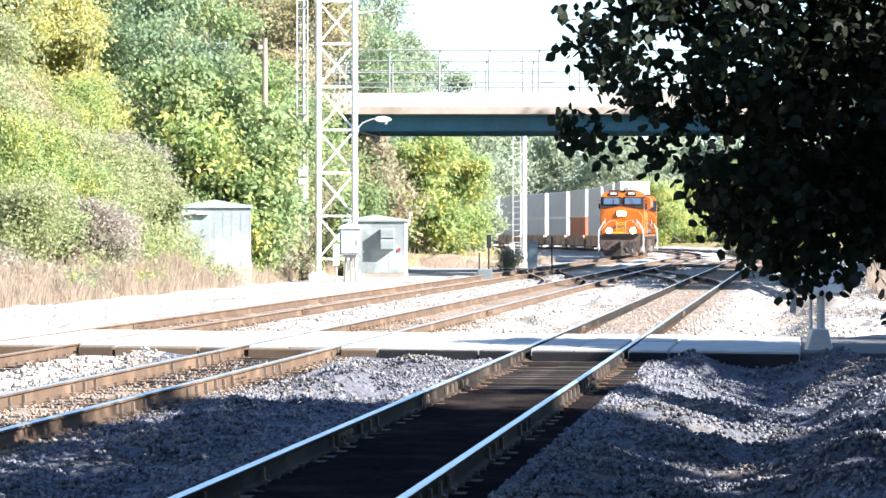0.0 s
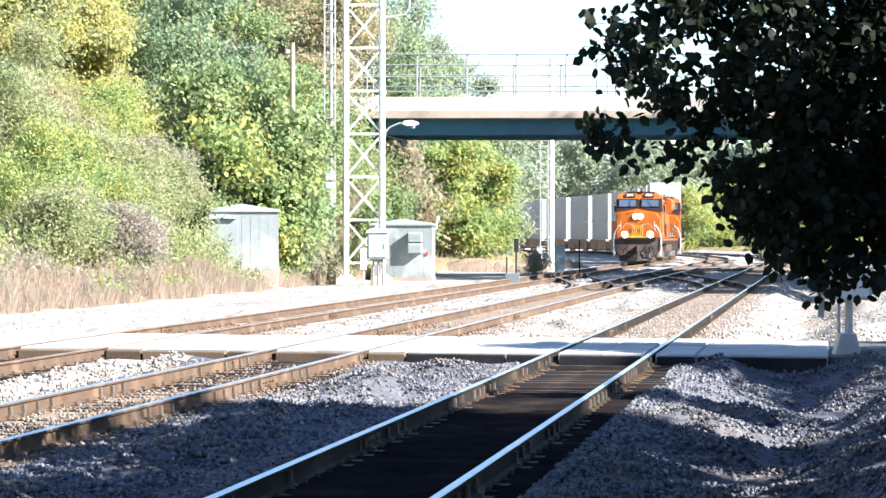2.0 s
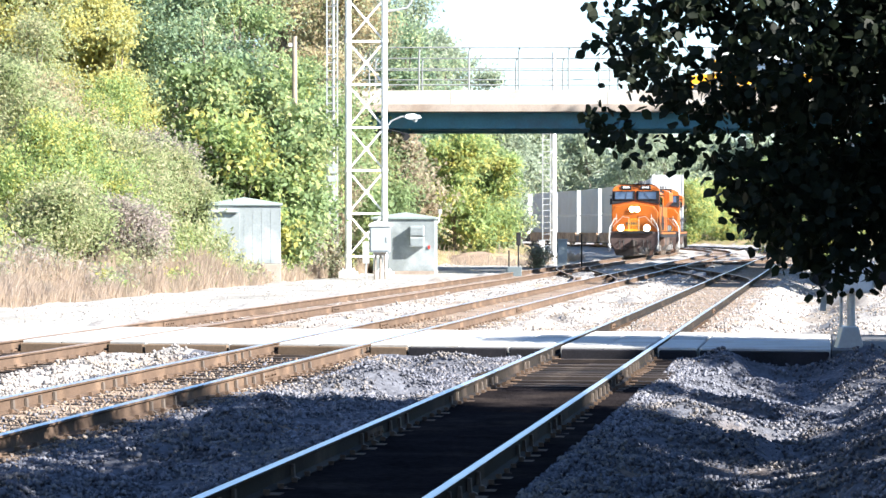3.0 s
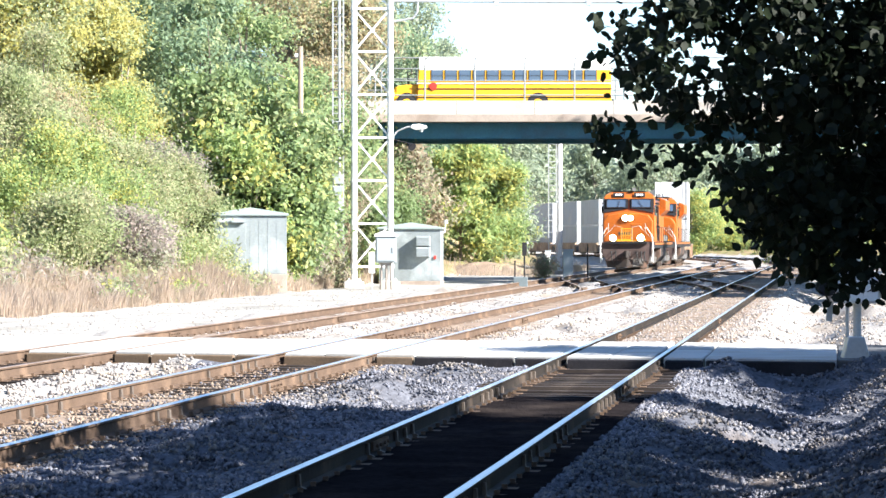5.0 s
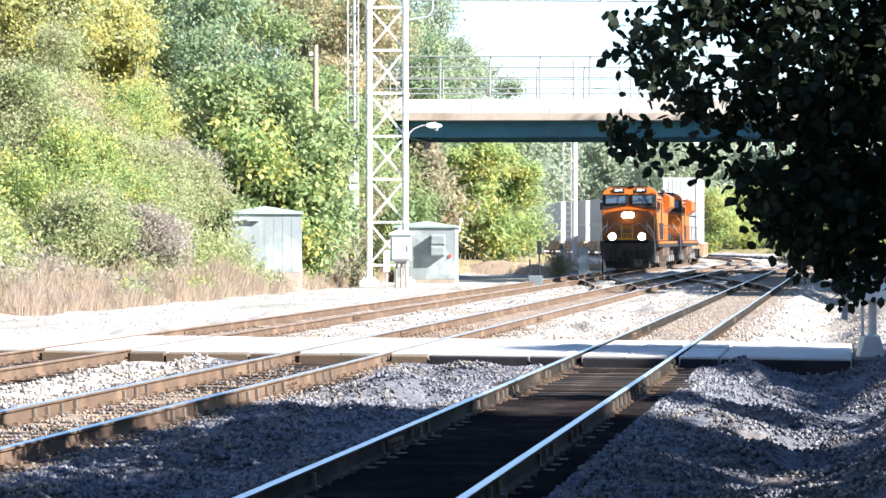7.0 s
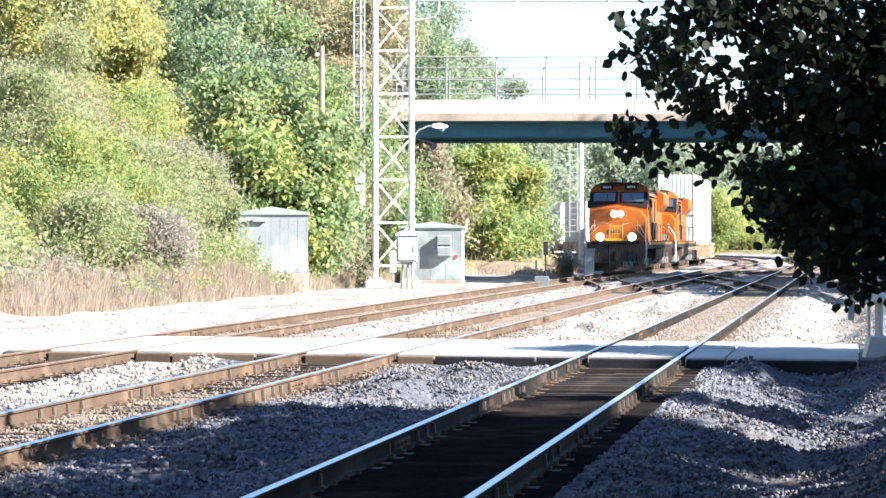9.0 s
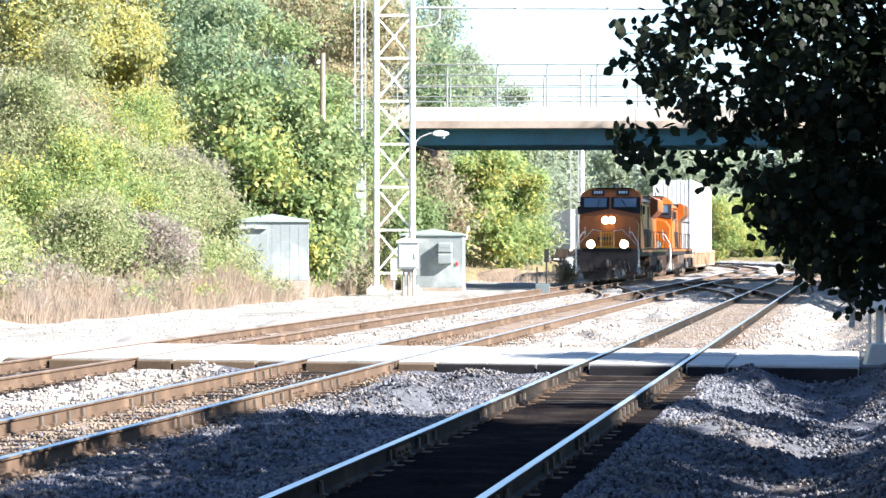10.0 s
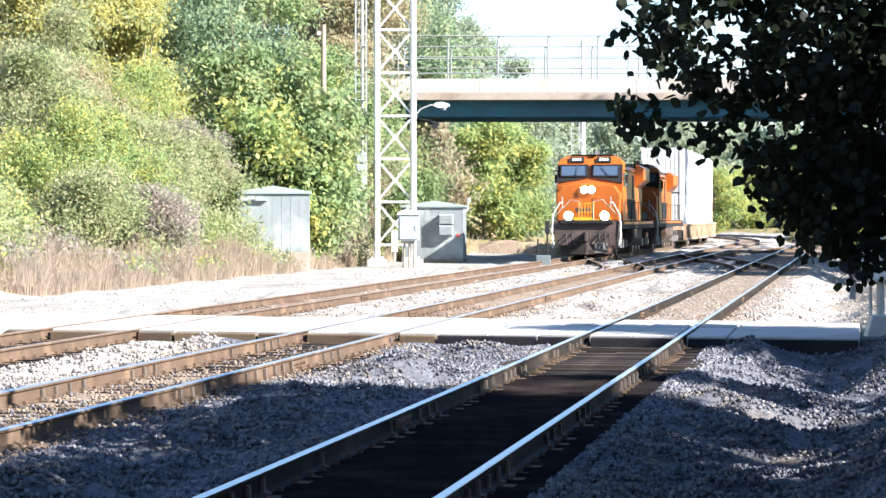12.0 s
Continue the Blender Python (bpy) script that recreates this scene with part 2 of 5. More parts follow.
# ---- mesh helpers ----
class Mesh:
    def __init__(self):
        self.v, self.f, self.mi = [], [], []

    def add(self, verts, faces, m=0):
        k = len(self.v)
        self.v.extend(tuple(p) for p in verts)
        self.f.extend(tuple(i + k for i in f) for f in faces)
        self.mi.extend([m] * len(faces))
        return self

    def box(self, x0, x1, y0, y1, z0, z1, m=0, mtx=None):
        vs = [Vector((x, y, z)) for z in (z0, z1) for y in (y0, y1) for x in (x0, x1)]
        if mtx is not None:
            vs = [mtx @ p for p in vs]
        return self.add(vs, [(0, 2, 3, 1), (4, 5, 7, 6), (0, 1, 5, 4), (2, 6, 7, 3), (0, 4, 6, 2), (1, 3, 7, 5)], m)

    def prism(self, profile, axis, a, b, m=0):
        """Extrude a closed profile of (u, w) pairs along an axis from a to b."""
        n = len(profile)

        def place(u, w, t):
            return {"x": (t, u, w), "y": (u, t, w), "z": (u, w, t)}[axis]
        vs = [place(u, w, a) for u, w in profile] + [place(u, w, b) for u, w in profile]
        fs = [(i, (i + 1) % n, (i + 1) % n + n, i + n) for i in range(n)]
        fs += [tuple(range(n))[::-1], tuple(range(n, 2 * n))]
        return self.add(vs, fs, m)

    def rod(self, a, b, r0, r1=None, n=8, m=0):
        a, b = Vector(a), Vector(b)
        r1 = r0 if r1 is None else r1
        d = (b - a).normalized()
        s = d.cross(Vector((0, 0, 1)) if abs(d.z) < 0.9 else Vector((1, 0, 0))).normalized()
        t = d.cross(s)
        vs = []
        for c, r in ((a, r0), (b, r1)):
            vs += [c + (s * math.cos(2 * math.pi * i / n) + t * math.sin(2 * math.pi * i / n)) * r for i in range(n)]
        fs = [(i, (i + 1) % n, (i + 1) % n + n, i + n) for i in range(n)] + [tuple(range(n))[::-1], tuple(range(n, 2 * n))]
        return self.add(vs, fs, m)

    def bar(self, a, b, w, d, m=0):
        """A flat bar from a to b, w wide in the plane it crosses and d deep."""
        a, b = Vector(a), Vector(b)
        k = (b - a).normalized()
        s = k.cross(Vector((0, 1, 0)) if abs(k.y) < 0.9 else Vector((1, 0, 0))).normalized()
        t = k.cross(s).normalized()
        vs = [c + s * (i * w / 2) + t * (j * d / 2) for c in (a, b) for i, j in ((-1, -1), (1, -1), (1, 1), (-1, 1))]
        return self.add(vs, [(0, 1, 2, 3), (7, 6, 5, 4), (0, 4, 5, 1), (1, 5, 6, 2), (2, 6, 7, 3), (3, 7, 4, 0)], m)

    def tube(self, pts, r, n=7, m=0, taper=1.0):
        pts = [Vector(p) for p in pts]
        for i in range(len(pts) - 1):
            k0, k1 = i / (len(pts) - 1), (i + 1) / (len(pts) - 1)
            self.rod(pts[i], pts[i + 1], r * (1 - k0 * (1 - taper)), r * (1 - k1 * (1 - taper)), n, m)
        return self

    def disc(self, c, axis, r, depth, n=16, m=0):
        c, axis = Vector(c), Vector(axis).normalized()
        return self.rod(c - axis * depth / 2, c + axis * depth / 2, r, r, n, m)

    def data(self, name, mats, smooth=False):
        me = bpy.data.meshes.new(name)
        me.from_pydata(self.v, [], self.f)
        for k in mats if isinstance(mats, (list, tuple)) else [mats]:
            me.materials.append(k)
        me.polygons.foreach_set("material_index", self.mi)
        bm = bmesh.new()
        bm.from_mesh(me)
        bmesh.ops.recalc_face_normals(bm, faces=bm.faces)
        bm.to_mesh(me)
        bm.free()
        if smooth:
            me.polygons.foreach_set("use_smooth", [True] * len(me.polygons))
        me.update()
        return me


def thing(name, m, label, category, group="", kind=""):
    ob = new(name)
    ob.matrix_world = m
    ob.empty_display_size = 0.3
    return tagged(ob, label, category, group, kind)


def part(name, mesh, mats, parent, label="", bevel=0.0, smooth=False, local=None):
    ob = new(name, mesh.data(name, mats, smooth) if isinstance(mesh, Mesh) else mesh)
    ob.parent = parent
    if local is not None:
        ob.matrix_local = local
    if label:
        ob["label"] = label
    if bevel:
        b = ob.modifiers.new("worn_edges", "BEVEL")
        b.width, b.segments, b.limit_method, b.angle_limit = bevel, 2, "ANGLE", radians(40)
    return ob


def solo(name, mesh, mats, m, label, category, group="", kind="", bevel=0.0, smooth=False):
    ob = new(name, mesh.data(name, mats, smooth) if isinstance(mesh, Mesh) else mesh)
    ob.matrix_world = m
    if bevel:
        b = ob.modifiers.new("worn_edges", "BEVEL")
        b.width, b.segments, b.limit_method, b.angle_limit = bevel, 2, "ANGLE", radians(40)
    return tagged(ob, label, category, group, kind)
# ---- ground ----
def smooth_step(a, b, x):
    k = min(1.0, max(0.0, (x - a) / (b - a)))
    return k * k * (3 - 2 * k)


def ground_z(o, q):
    p = off_line(o, q)
    d = min(abs(p - k) for k in (TRACK_A, TRACK_B, TRACK_C))
    wob = noise.noise(Vector((o * 0.6, q * 0.25, 0)))
    fine = noise.noise(Vector((o * 2.2, q * 1.4, 5)))
    # ballast shoulders between and beside the tracks
    z = -0.190 - 0.008 * fine - 0.022 * smooth_step(32, 34, q) if q < 47 else -0.176 - 0.012 * fine
    if q < 41 and d < 1.3:
        # grit that all but buries the ties, thinner just before the crossing
        bury = (1 - smooth_step(32.5, 34.5, q)) if p > TRACK_A - 2 else 0.55 + 0.45 * wob
        z += 0.021 * bury
    if d > 1.3:
        hump = noise.noise(Vector((o * 0.9 + 3.1, q * 0.85, 2.0))) + 0.55 * noise.noise(Vector((o * 1.6, q * 1.7, 8.0)))
        z += smooth_step(1.3, 1.9, d) * (-0.02 + 0.12 * wob + 0.05 * fine + 0.30 * hump * (1 - smooth_step(40, 41.2, q) * (1 - smooth_step(47, 50, q))))
    if 36.5 < q < 41.5 and d > 0.9:
        z += 0.05 * smooth_step(36.5, 40.0, q)
    if p > TRACK_A:
        r = p - TRACK_A
        # drainage swale beside the shoulder, then a low rise
        dip = smooth_step(1.3, 2.9, r) * (1 - smooth_step(2.9, 4.3, r))
        z += -0.46 * dip * (0.75 + 0.25 * math.sin(q * 0.21)) * (1 - 0.7 * smooth_step(38, 41, q) * (1 - smooth_step(47, 51, q)))
        z += smooth_step(1.6, 2.6, r) * (0.05 * math.sin(q * 1.9 + 2.5 * wob) + 0.035 * math.sin(q * 5.2 + 4.0 * wob + 0.8 * o)) + smooth_step(3.4, 5.0, r) * 0.1 + smooth_step(4.5, 9.0, r) * 0.4 + smooth_step(12, 30, r) * 1.5
    # gravel lot, then the bank
    if p < TRACK_C - 2:
        z = z * (1 - smooth_step(2, 3.2, TRACK_C - p)) + smooth_step(2, 3.2, TRACK_C - p) * (-0.36 + 0.04 * wob)
        e = TRACK_C - p
        z += smooth_step(9.5, 12.5, e + 0.8 * wob) * 0.7 + max(0.0, e - 13.0) * 0.52 * (1 + 0.2 * wob) * (1 if e < 40 else 0) + (27 * 0.52 if e >= 40 else 0)
        z += 0.65 * math.exp(-((o + 25.4) / 1.3) ** 2 - ((q - 99.5) / 1.6) ** 2)
    return z


def build_ground():
    os = [-3000, -900, -300, -120, -70] + list(np.arange(-54, -26, 2.0)) + list(np.arange(-26, 6, 0.35)) + list(np.arange(6, 40, 2.0)) + [70, 140, 400, 1200, 3000]
    qs = [-2500, -600, -150, -40, -10, 2, 8, 12] + list(np.arange(14, 60, 0.35)) + list(np.arange(60, 130, 0.9)) + list(np.arange(130, 420, 3.0)) + [440, 480, 560, 700, 1000, 1600, 3000]
    vs = []
    for q in qs:
        for o in os:
            z = ground_z(o, q) if -60 < o < 45 else (-0.3 if o > 0 else 13.0 + 0.0 * o)
            if q > 420 or q < -40:
                z = -0.3
            vs.append(W(o, q, z))
    n = len(os)
    fs, mi = [], []
    for j in range(len(qs) - 1):
        for i in range(n - 1):
            fs.append((j * n + i, j * n + i + 1, (j + 1) * n + i + 1, (j + 1) * n + i))
            oc, qc = (os[i] + os[i + 1]) / 2, (qs[j] + qs[j + 1]) / 2
            p = off_line(oc, qc)
            rag = 0.5 * noise.noise(Vector((oc * 0.8, qc * 0.4, 9)))
            k = 0
            if p < TRACK_C - 2.6 + rag:
                k = 1
            if p < TRACK_C - 10.2 + 1.5 * rag or p > TRACK_A + 6.5 + rag:
                k = 2
            if (oc + 25.4) ** 2 + ((qc - 99.5) * 0.8) ** 2 < 2.4 + rag:
                k = 1
            # Beds between rails: shade-black on the near track, tan dirt elsewhere.
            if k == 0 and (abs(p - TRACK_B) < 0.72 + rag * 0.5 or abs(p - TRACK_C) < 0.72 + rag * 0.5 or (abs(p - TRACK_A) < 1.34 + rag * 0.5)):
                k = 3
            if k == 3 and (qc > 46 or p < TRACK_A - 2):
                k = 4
            # Sunlit-toned ballast past the crossing and left of the middle track.
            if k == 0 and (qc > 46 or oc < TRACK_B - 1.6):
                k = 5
            mi.append(k)
    me = bpy.data.meshes.new("ground")
    me.from_pydata(vs, [], fs)
    for k in (SHADED_BALLAST, GRAVEL, EARTH, GRIMY_SHADED_BED, DIRT, PALE_BALLAST):
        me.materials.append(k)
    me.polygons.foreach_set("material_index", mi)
    me.polygons.foreach_set("use_smooth", [True] * len(fs))
    ob = new("ground", me)
    tagged(ob, "ballast, pale gravel lot and rising earth bank", "ground", kind="structure")


build_ground()


# ---- tracks ----
ANCHOR = mat("anchor_steel", (0.085, 0.068, 0.056), 0.7, vary=0.3, scale=3, fine=30, bump=0.1, obj_random=0.5)
RAIL_PROFILE = [(-0.07, -0.172), (0.07, -0.172), (0.07, -0.158), (0.012, -0.14), (0.009, -0.045), (0.036, -0.03), (0.036, -0.008), (0.028, 0.0), (-0.028, 0.0), (-0.036, -0.008), (-0.036, -0.03), (-0.009, -0.045), (-0.012, -0.14), (-0.07, -0.158)]


def rail_mesh(o, q0, q1, side, z=0.0):
    """One rail along the track of offset o; the head's top face is bare steel."""
    ss = list(np.arange(q0, min(q1, BEND_Q), 6.0)) + ([] if q1 <= BEND_Q else list(np.arange(BEND_Q, q1, 4.0))) + [q1]
    vs, fs, mi = [], [], []
    n = len(RAIL_PROFILE)
    for s in ss:
        oc, qc, h = along(s, o)
        hr = radians(h)
        for u, w in RAIL_PROFILE:
            e = side * 0.754 + u
            vs.append(W(oc + e * math.cos(hr), qc + e * math.sin(hr), w + z + 0.006 * noise.noise(Vector((s * 0.11, o, side)))))
    for j in range(len(ss) - 1):
        for i in range(n):
            fs.append((j * n + i, j * n + (i + 1) % n, (j + 1) * n + (i + 1) % n, (j + 1) * n + i))
            mi.append(1 if i in (6, 7, 8) else 0)
    m = Mesh()
    m.add(vs, fs)
    m.mi = mi
    return m


def tie_mesh():
    m = Mesh()
    m.box(-1.3, 1.3, -0.115, 0.115, -0.36, -0.178)
    return m.data("tie", TIE)


def clip_mesh():
    """Tie plate with two spikes and an anchor against the rail's foot."""
    m = Mesh()
    m.box(-0.18, 0.18, -0.09, 0.09, -0.180, -0.168)
    for e in (-0.085, 0.085):
        m.box(e - 0.012, e + 0.012, -0.05, -0.02, -0.17, -0.135)
        m.box(e - 0.022, e + 0.022, -0.10, -0.085, -0.19, -0.13)
    return m


def anchor_mesh():
    """A sprung anchor gripping the rail's foot from below."""
    m = Mesh()
    m.prism([(-0.085, -0.192), (0.085, -0.192), (0.085, -0.16), (0.045, -0.145), (0.04, -0.05), (0.016, -0.05), (0.016, -0.174), (-0.016, -0.174), (-0.016, -0.05), (-0.04, -0.05), (-0.045, -0.145), (-0.085, -0.16)], "y", -0.035, 0.035)
    return m.data("rail_anchor", ANCHOR)


def build_track(o, label, near0, near1, q0, q1, head, flank):
    track = thing("railway_track", Matrix.Identity(4), label, "railway track", "parallel tracks")
    for side in (-1, 1):
        part("rail", rail_mesh(o, q0, q1, side), [flank, head], track)
    tie = tie_mesh()
    clip = clip_mesh().data("tie_plate", RAIL_SIDE)
    anchor = anchor_mesh()
    rest = Mesh()
    k = 0
    s = q0
    while s < min(q1, 330):
        oc, qc, h = along(s, o)
        jig = random.uniform(-0.03, 0.03)
        sunk = random.uniform(-0.035, 0.014) if o == TRACK_A and 33 < s < 41 else random.uniform(-0.010, 0.006)
        m = at(oc, qc + jig, sunk, h + random.uniform(-1.6, 1.6))
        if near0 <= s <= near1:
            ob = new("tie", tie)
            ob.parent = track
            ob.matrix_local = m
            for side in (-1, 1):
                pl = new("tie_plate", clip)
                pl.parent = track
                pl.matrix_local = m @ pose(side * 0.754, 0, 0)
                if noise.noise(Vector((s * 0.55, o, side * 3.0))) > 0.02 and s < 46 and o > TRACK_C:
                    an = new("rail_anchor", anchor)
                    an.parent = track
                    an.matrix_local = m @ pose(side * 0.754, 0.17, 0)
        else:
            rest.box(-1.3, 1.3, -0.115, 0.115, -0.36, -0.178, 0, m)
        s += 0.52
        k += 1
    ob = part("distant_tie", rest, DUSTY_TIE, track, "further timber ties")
    ob["kind"] = "stuff"
    # bolted joints with fish plates
    for q, side in ((24.3, -1), (33.8, 1), (52.0, -1), (62.0, 1)):
        m = Mesh()
        oc, qc, h = along(q, o)
        for f in (-1, 1):
            e = side * 0.754 + f * 0.03
            m.box(e - 0.012, e + 0.012, -0.4, 0.4, -0.135, -0.05, 0, at(oc, qc, 0, h))
            for b in (-0.3, -0.12, 0.12, 0.3):
                p = at(oc, qc, 0, h) @ Vector((e + f * 0.02, b, -0.09))
                m.rod(p, p + Vector((f * 0.02, 0, 0)), 0.018, n=6)
        part("joint_bar", m, RAIL_SIDE, track)
    return track


build_track(TRACK_A, "near track with polished rails on oily timber ties darkened for shade", 15, 58, 10, 330, RAIL_HEAD, RAIL_SHADED)
build_track(TRACK_B, "middle track with rusty rail sides on weathered ties", 20, 58, 12, 330, RAIL_HEAD, RAIL_SIDE)
build_track(TRACK_C, "far track with dull brown rails carrying the train", 30, 58, 14, 420, RAIL_DULL, RAIL_SIDE)


def build_turnout(o0, o1, q0, q1, label):
    """Crossover rails between two tracks, with frog blocks and long ties."""
    t = thing("crossover_track", Matrix.Identity(4), label, "railway switch")
    for side in (-1, 1):
        m = Mesh()
        pts = []
        for i in range(21):
            k = i / 20
            o = o0 + (o1 - o0) * smooth_step(0, 1, k)
            pts.append((o + side * 0.754, q0 + (q1 - q0) * k))
        n = len(RAIL_PROFILE)
        vs = [W(a + u, b, w - 0.004) for a, b in pts for u, w in RAIL_PROFILE]
        fs = [(j * n + i, j * n + (i + 1) % n, (j + 1) * n + (i + 1) % n, (j + 1) * n + i) for j in range(20) for i in range(n)]
        m.add(vs, fs)
        m.mi = [1 if (f % n) in (6, 7, 8) else 0 for f in range(len(fs))]
        part("switch_rail", m, [RAIL_SIDE, RAIL_DULL], t)
    m = Mesh()
    q = q0 + 4
    while q < q1 - 4:
        k = smooth_step(q0, q1, q)
        a = o0 + (o1 - o0) * k
        m.box(-1.5, 1.5, -0.11, 0.11, -0.36, -0.174, 0, at(a, q))
        q += 0.6
    ob = part("switch_tie", m, DUSTY_TIE, t, "long dark switch ties")
    ob["kind"] = "stuff"
    for k in (0.28, 0.5, 0.72):
        a = o0 + (o1 - o0) * smooth_step(0, 1, k)
        q = q0 + (q1 - q0) * k
        for e in (-0.9, 0.9):
            part("frog_block", Mesh().box(-0.09, 0.09, -0.9, 0.9, -0.17, -0.035, 0, at(a + e * 0.7, q)), RAIL_SIDE, t, "worn steel frog casting")


build_turnout(TRACK_A, TRACK_B, 92, 138, "crossover rails between near and middle tracks")
build_turnout(TRACK_B, TRACK_C, 88, 134, "crossover rails between middle and far tracks")
build_turnout(TRACK_B, TRACK_A, 128, 172, "second crossover rails beyond the first")


# ---- level crossing ----
def build_crossing():
    road = thing("level_crossing", Matrix.Identity(4), "pale concrete panel road crossing over three tracks", "level crossing", kind="structure")
    q0, q1 = 40.9, 46.9
    skew = -0.12

    def panel(o0, o1, name="panel", material=PANEL, z=0.0, a=q0, b=q1, low=-0.26, label=""):
        m = Mesh()
        base = W((o0 + o1) / 2, 0)
        h0, h1 = o0, o1
        pts = [(h0, a + skew * (h0 - TRACK_A)), (h1, a + skew * (h1 - TRACK_A)), (h1, b + skew * (h1 - TRACK_A)), (h0, b + skew * (h0 - TRACK_A))]
        c = 0.015
        vs = [W(o, q, low) for o, q in pts] + [W(o, q, z - c) for o, q in pts]
        ins = [(pts[0][0] + c, pts[0][1] + c), (pts[1][0] - c, pts[1][1] + c), (pts[2][0] - c, pts[2][1] - c), (pts[3][0] + c, pts[3][1] - c)]
        vs += [W(o, q, z) for o, q in ins]
        fs = [(0, 1, 2, 3)] + [(i, (i + 1) % 4, (i + 1) % 4 + 4, i + 4) for i in range(4)] + [(i + 4, (i + 1) % 4 + 4, (i + 1) % 4 + 8, i + 8) for i in range(4)] + [(8, 9, 10, 11)]
        m.add(vs, fs)
        part(name, m, material, road, label)

    for t in (TRACK_A, TRACK_B, TRACK_C):
        # two lengths of gauge panel between the rails, field panels outside
        for a, b in ((q0, q0 + 2.98), (q0 + 3.0, q1)):
            panel(t - 0.65, t - 0.01, a=a, b=b, z=-0.005 + random.uniform(-0.006, 0.006))
            panel(t + 0.01, t + 0.65, a=a, b=b, z=-0.005 + random.uniform(-0.006, 0.006))
            panel(t - 1.42, t - 0.83, a=a, b=b, z=-0.005 + random.uniform(-0.006, 0.006))
            panel(t + 0.83, t + 1.42, a=a, b=b, z=-0.005 + random.uniform(-0.006, 0.006))
        for side in (-1, 1):
            panel(t + side * 0.74 - 0.085, t + side * 0.74 - 0.043, "flange_filler", RUBBER, -0.03)
        # timber headers at the ends, those of the near track coloured dark for shade
        wood = SHADED_TIMBER if t == TRACK_A else TIMBER
        panel(t - 0.62, t + 0.62, "header", wood, -0.045, q0 - 0.22, q0 - 0.02, label="weathered timber header")
        panel(t - 1.42, t - 0.86, "header", wood, -0.045, q0 - 0.20, q0 - 0.02)
        panel(t + 0.86, t + 1.42, "header", wood, -0.045, q0 - 0.2, q0 - 0.02)
    for o0, o1 in ((TRACK_B + 1.45, TRACK_A - 1.45), (TRACK_C + 1.45, TRACK_B - 1.45)):
        n = 2
        for i in range(n):
            panel(o0 + (o1 - o0) * i / n + 0.01, o0 + (o1 - o0) * (i + 1) / n - 0.01, z=-0.01 + random.uniform(-0.006, 0.006))
        # Added header strips; the black ones imitate shadow on the panel fronts.
        panel(o0 + 0.02, o1 - 0.02, "header", SHADED_TIMBER if o1 > TRACK_B else TIMBER, -0.045, q0 - 0.2, q0 - 0.02)
    panel(TRACK_A + 1.47, TRACK_A + 3.38, "header", SHADED_TIMBER, -0.045, q0 - 0.2, q0 - 0.02)
    panel(TRACK_A + 1.45, TRACK_A + 3.4, "panel", PANEL, -0.01)
    panel(TRACK_A + 3.42, TRACK_A + 6.5, "apron", ASPHALT, -0.02, label="asphalt road approach")
    panel(TRACK_C - 4.2, TRACK_C - 1.45, "apron", PANEL, -0.03, q0 - 0.6, q1 + 0.6)
    panel(TRACK_C - 13, TRACK_C - 4.22, "apron", GRAVEL, -0.06, q0 - 1.5, q1 + 1.5, label="pale gravel road approach")


build_crossing()


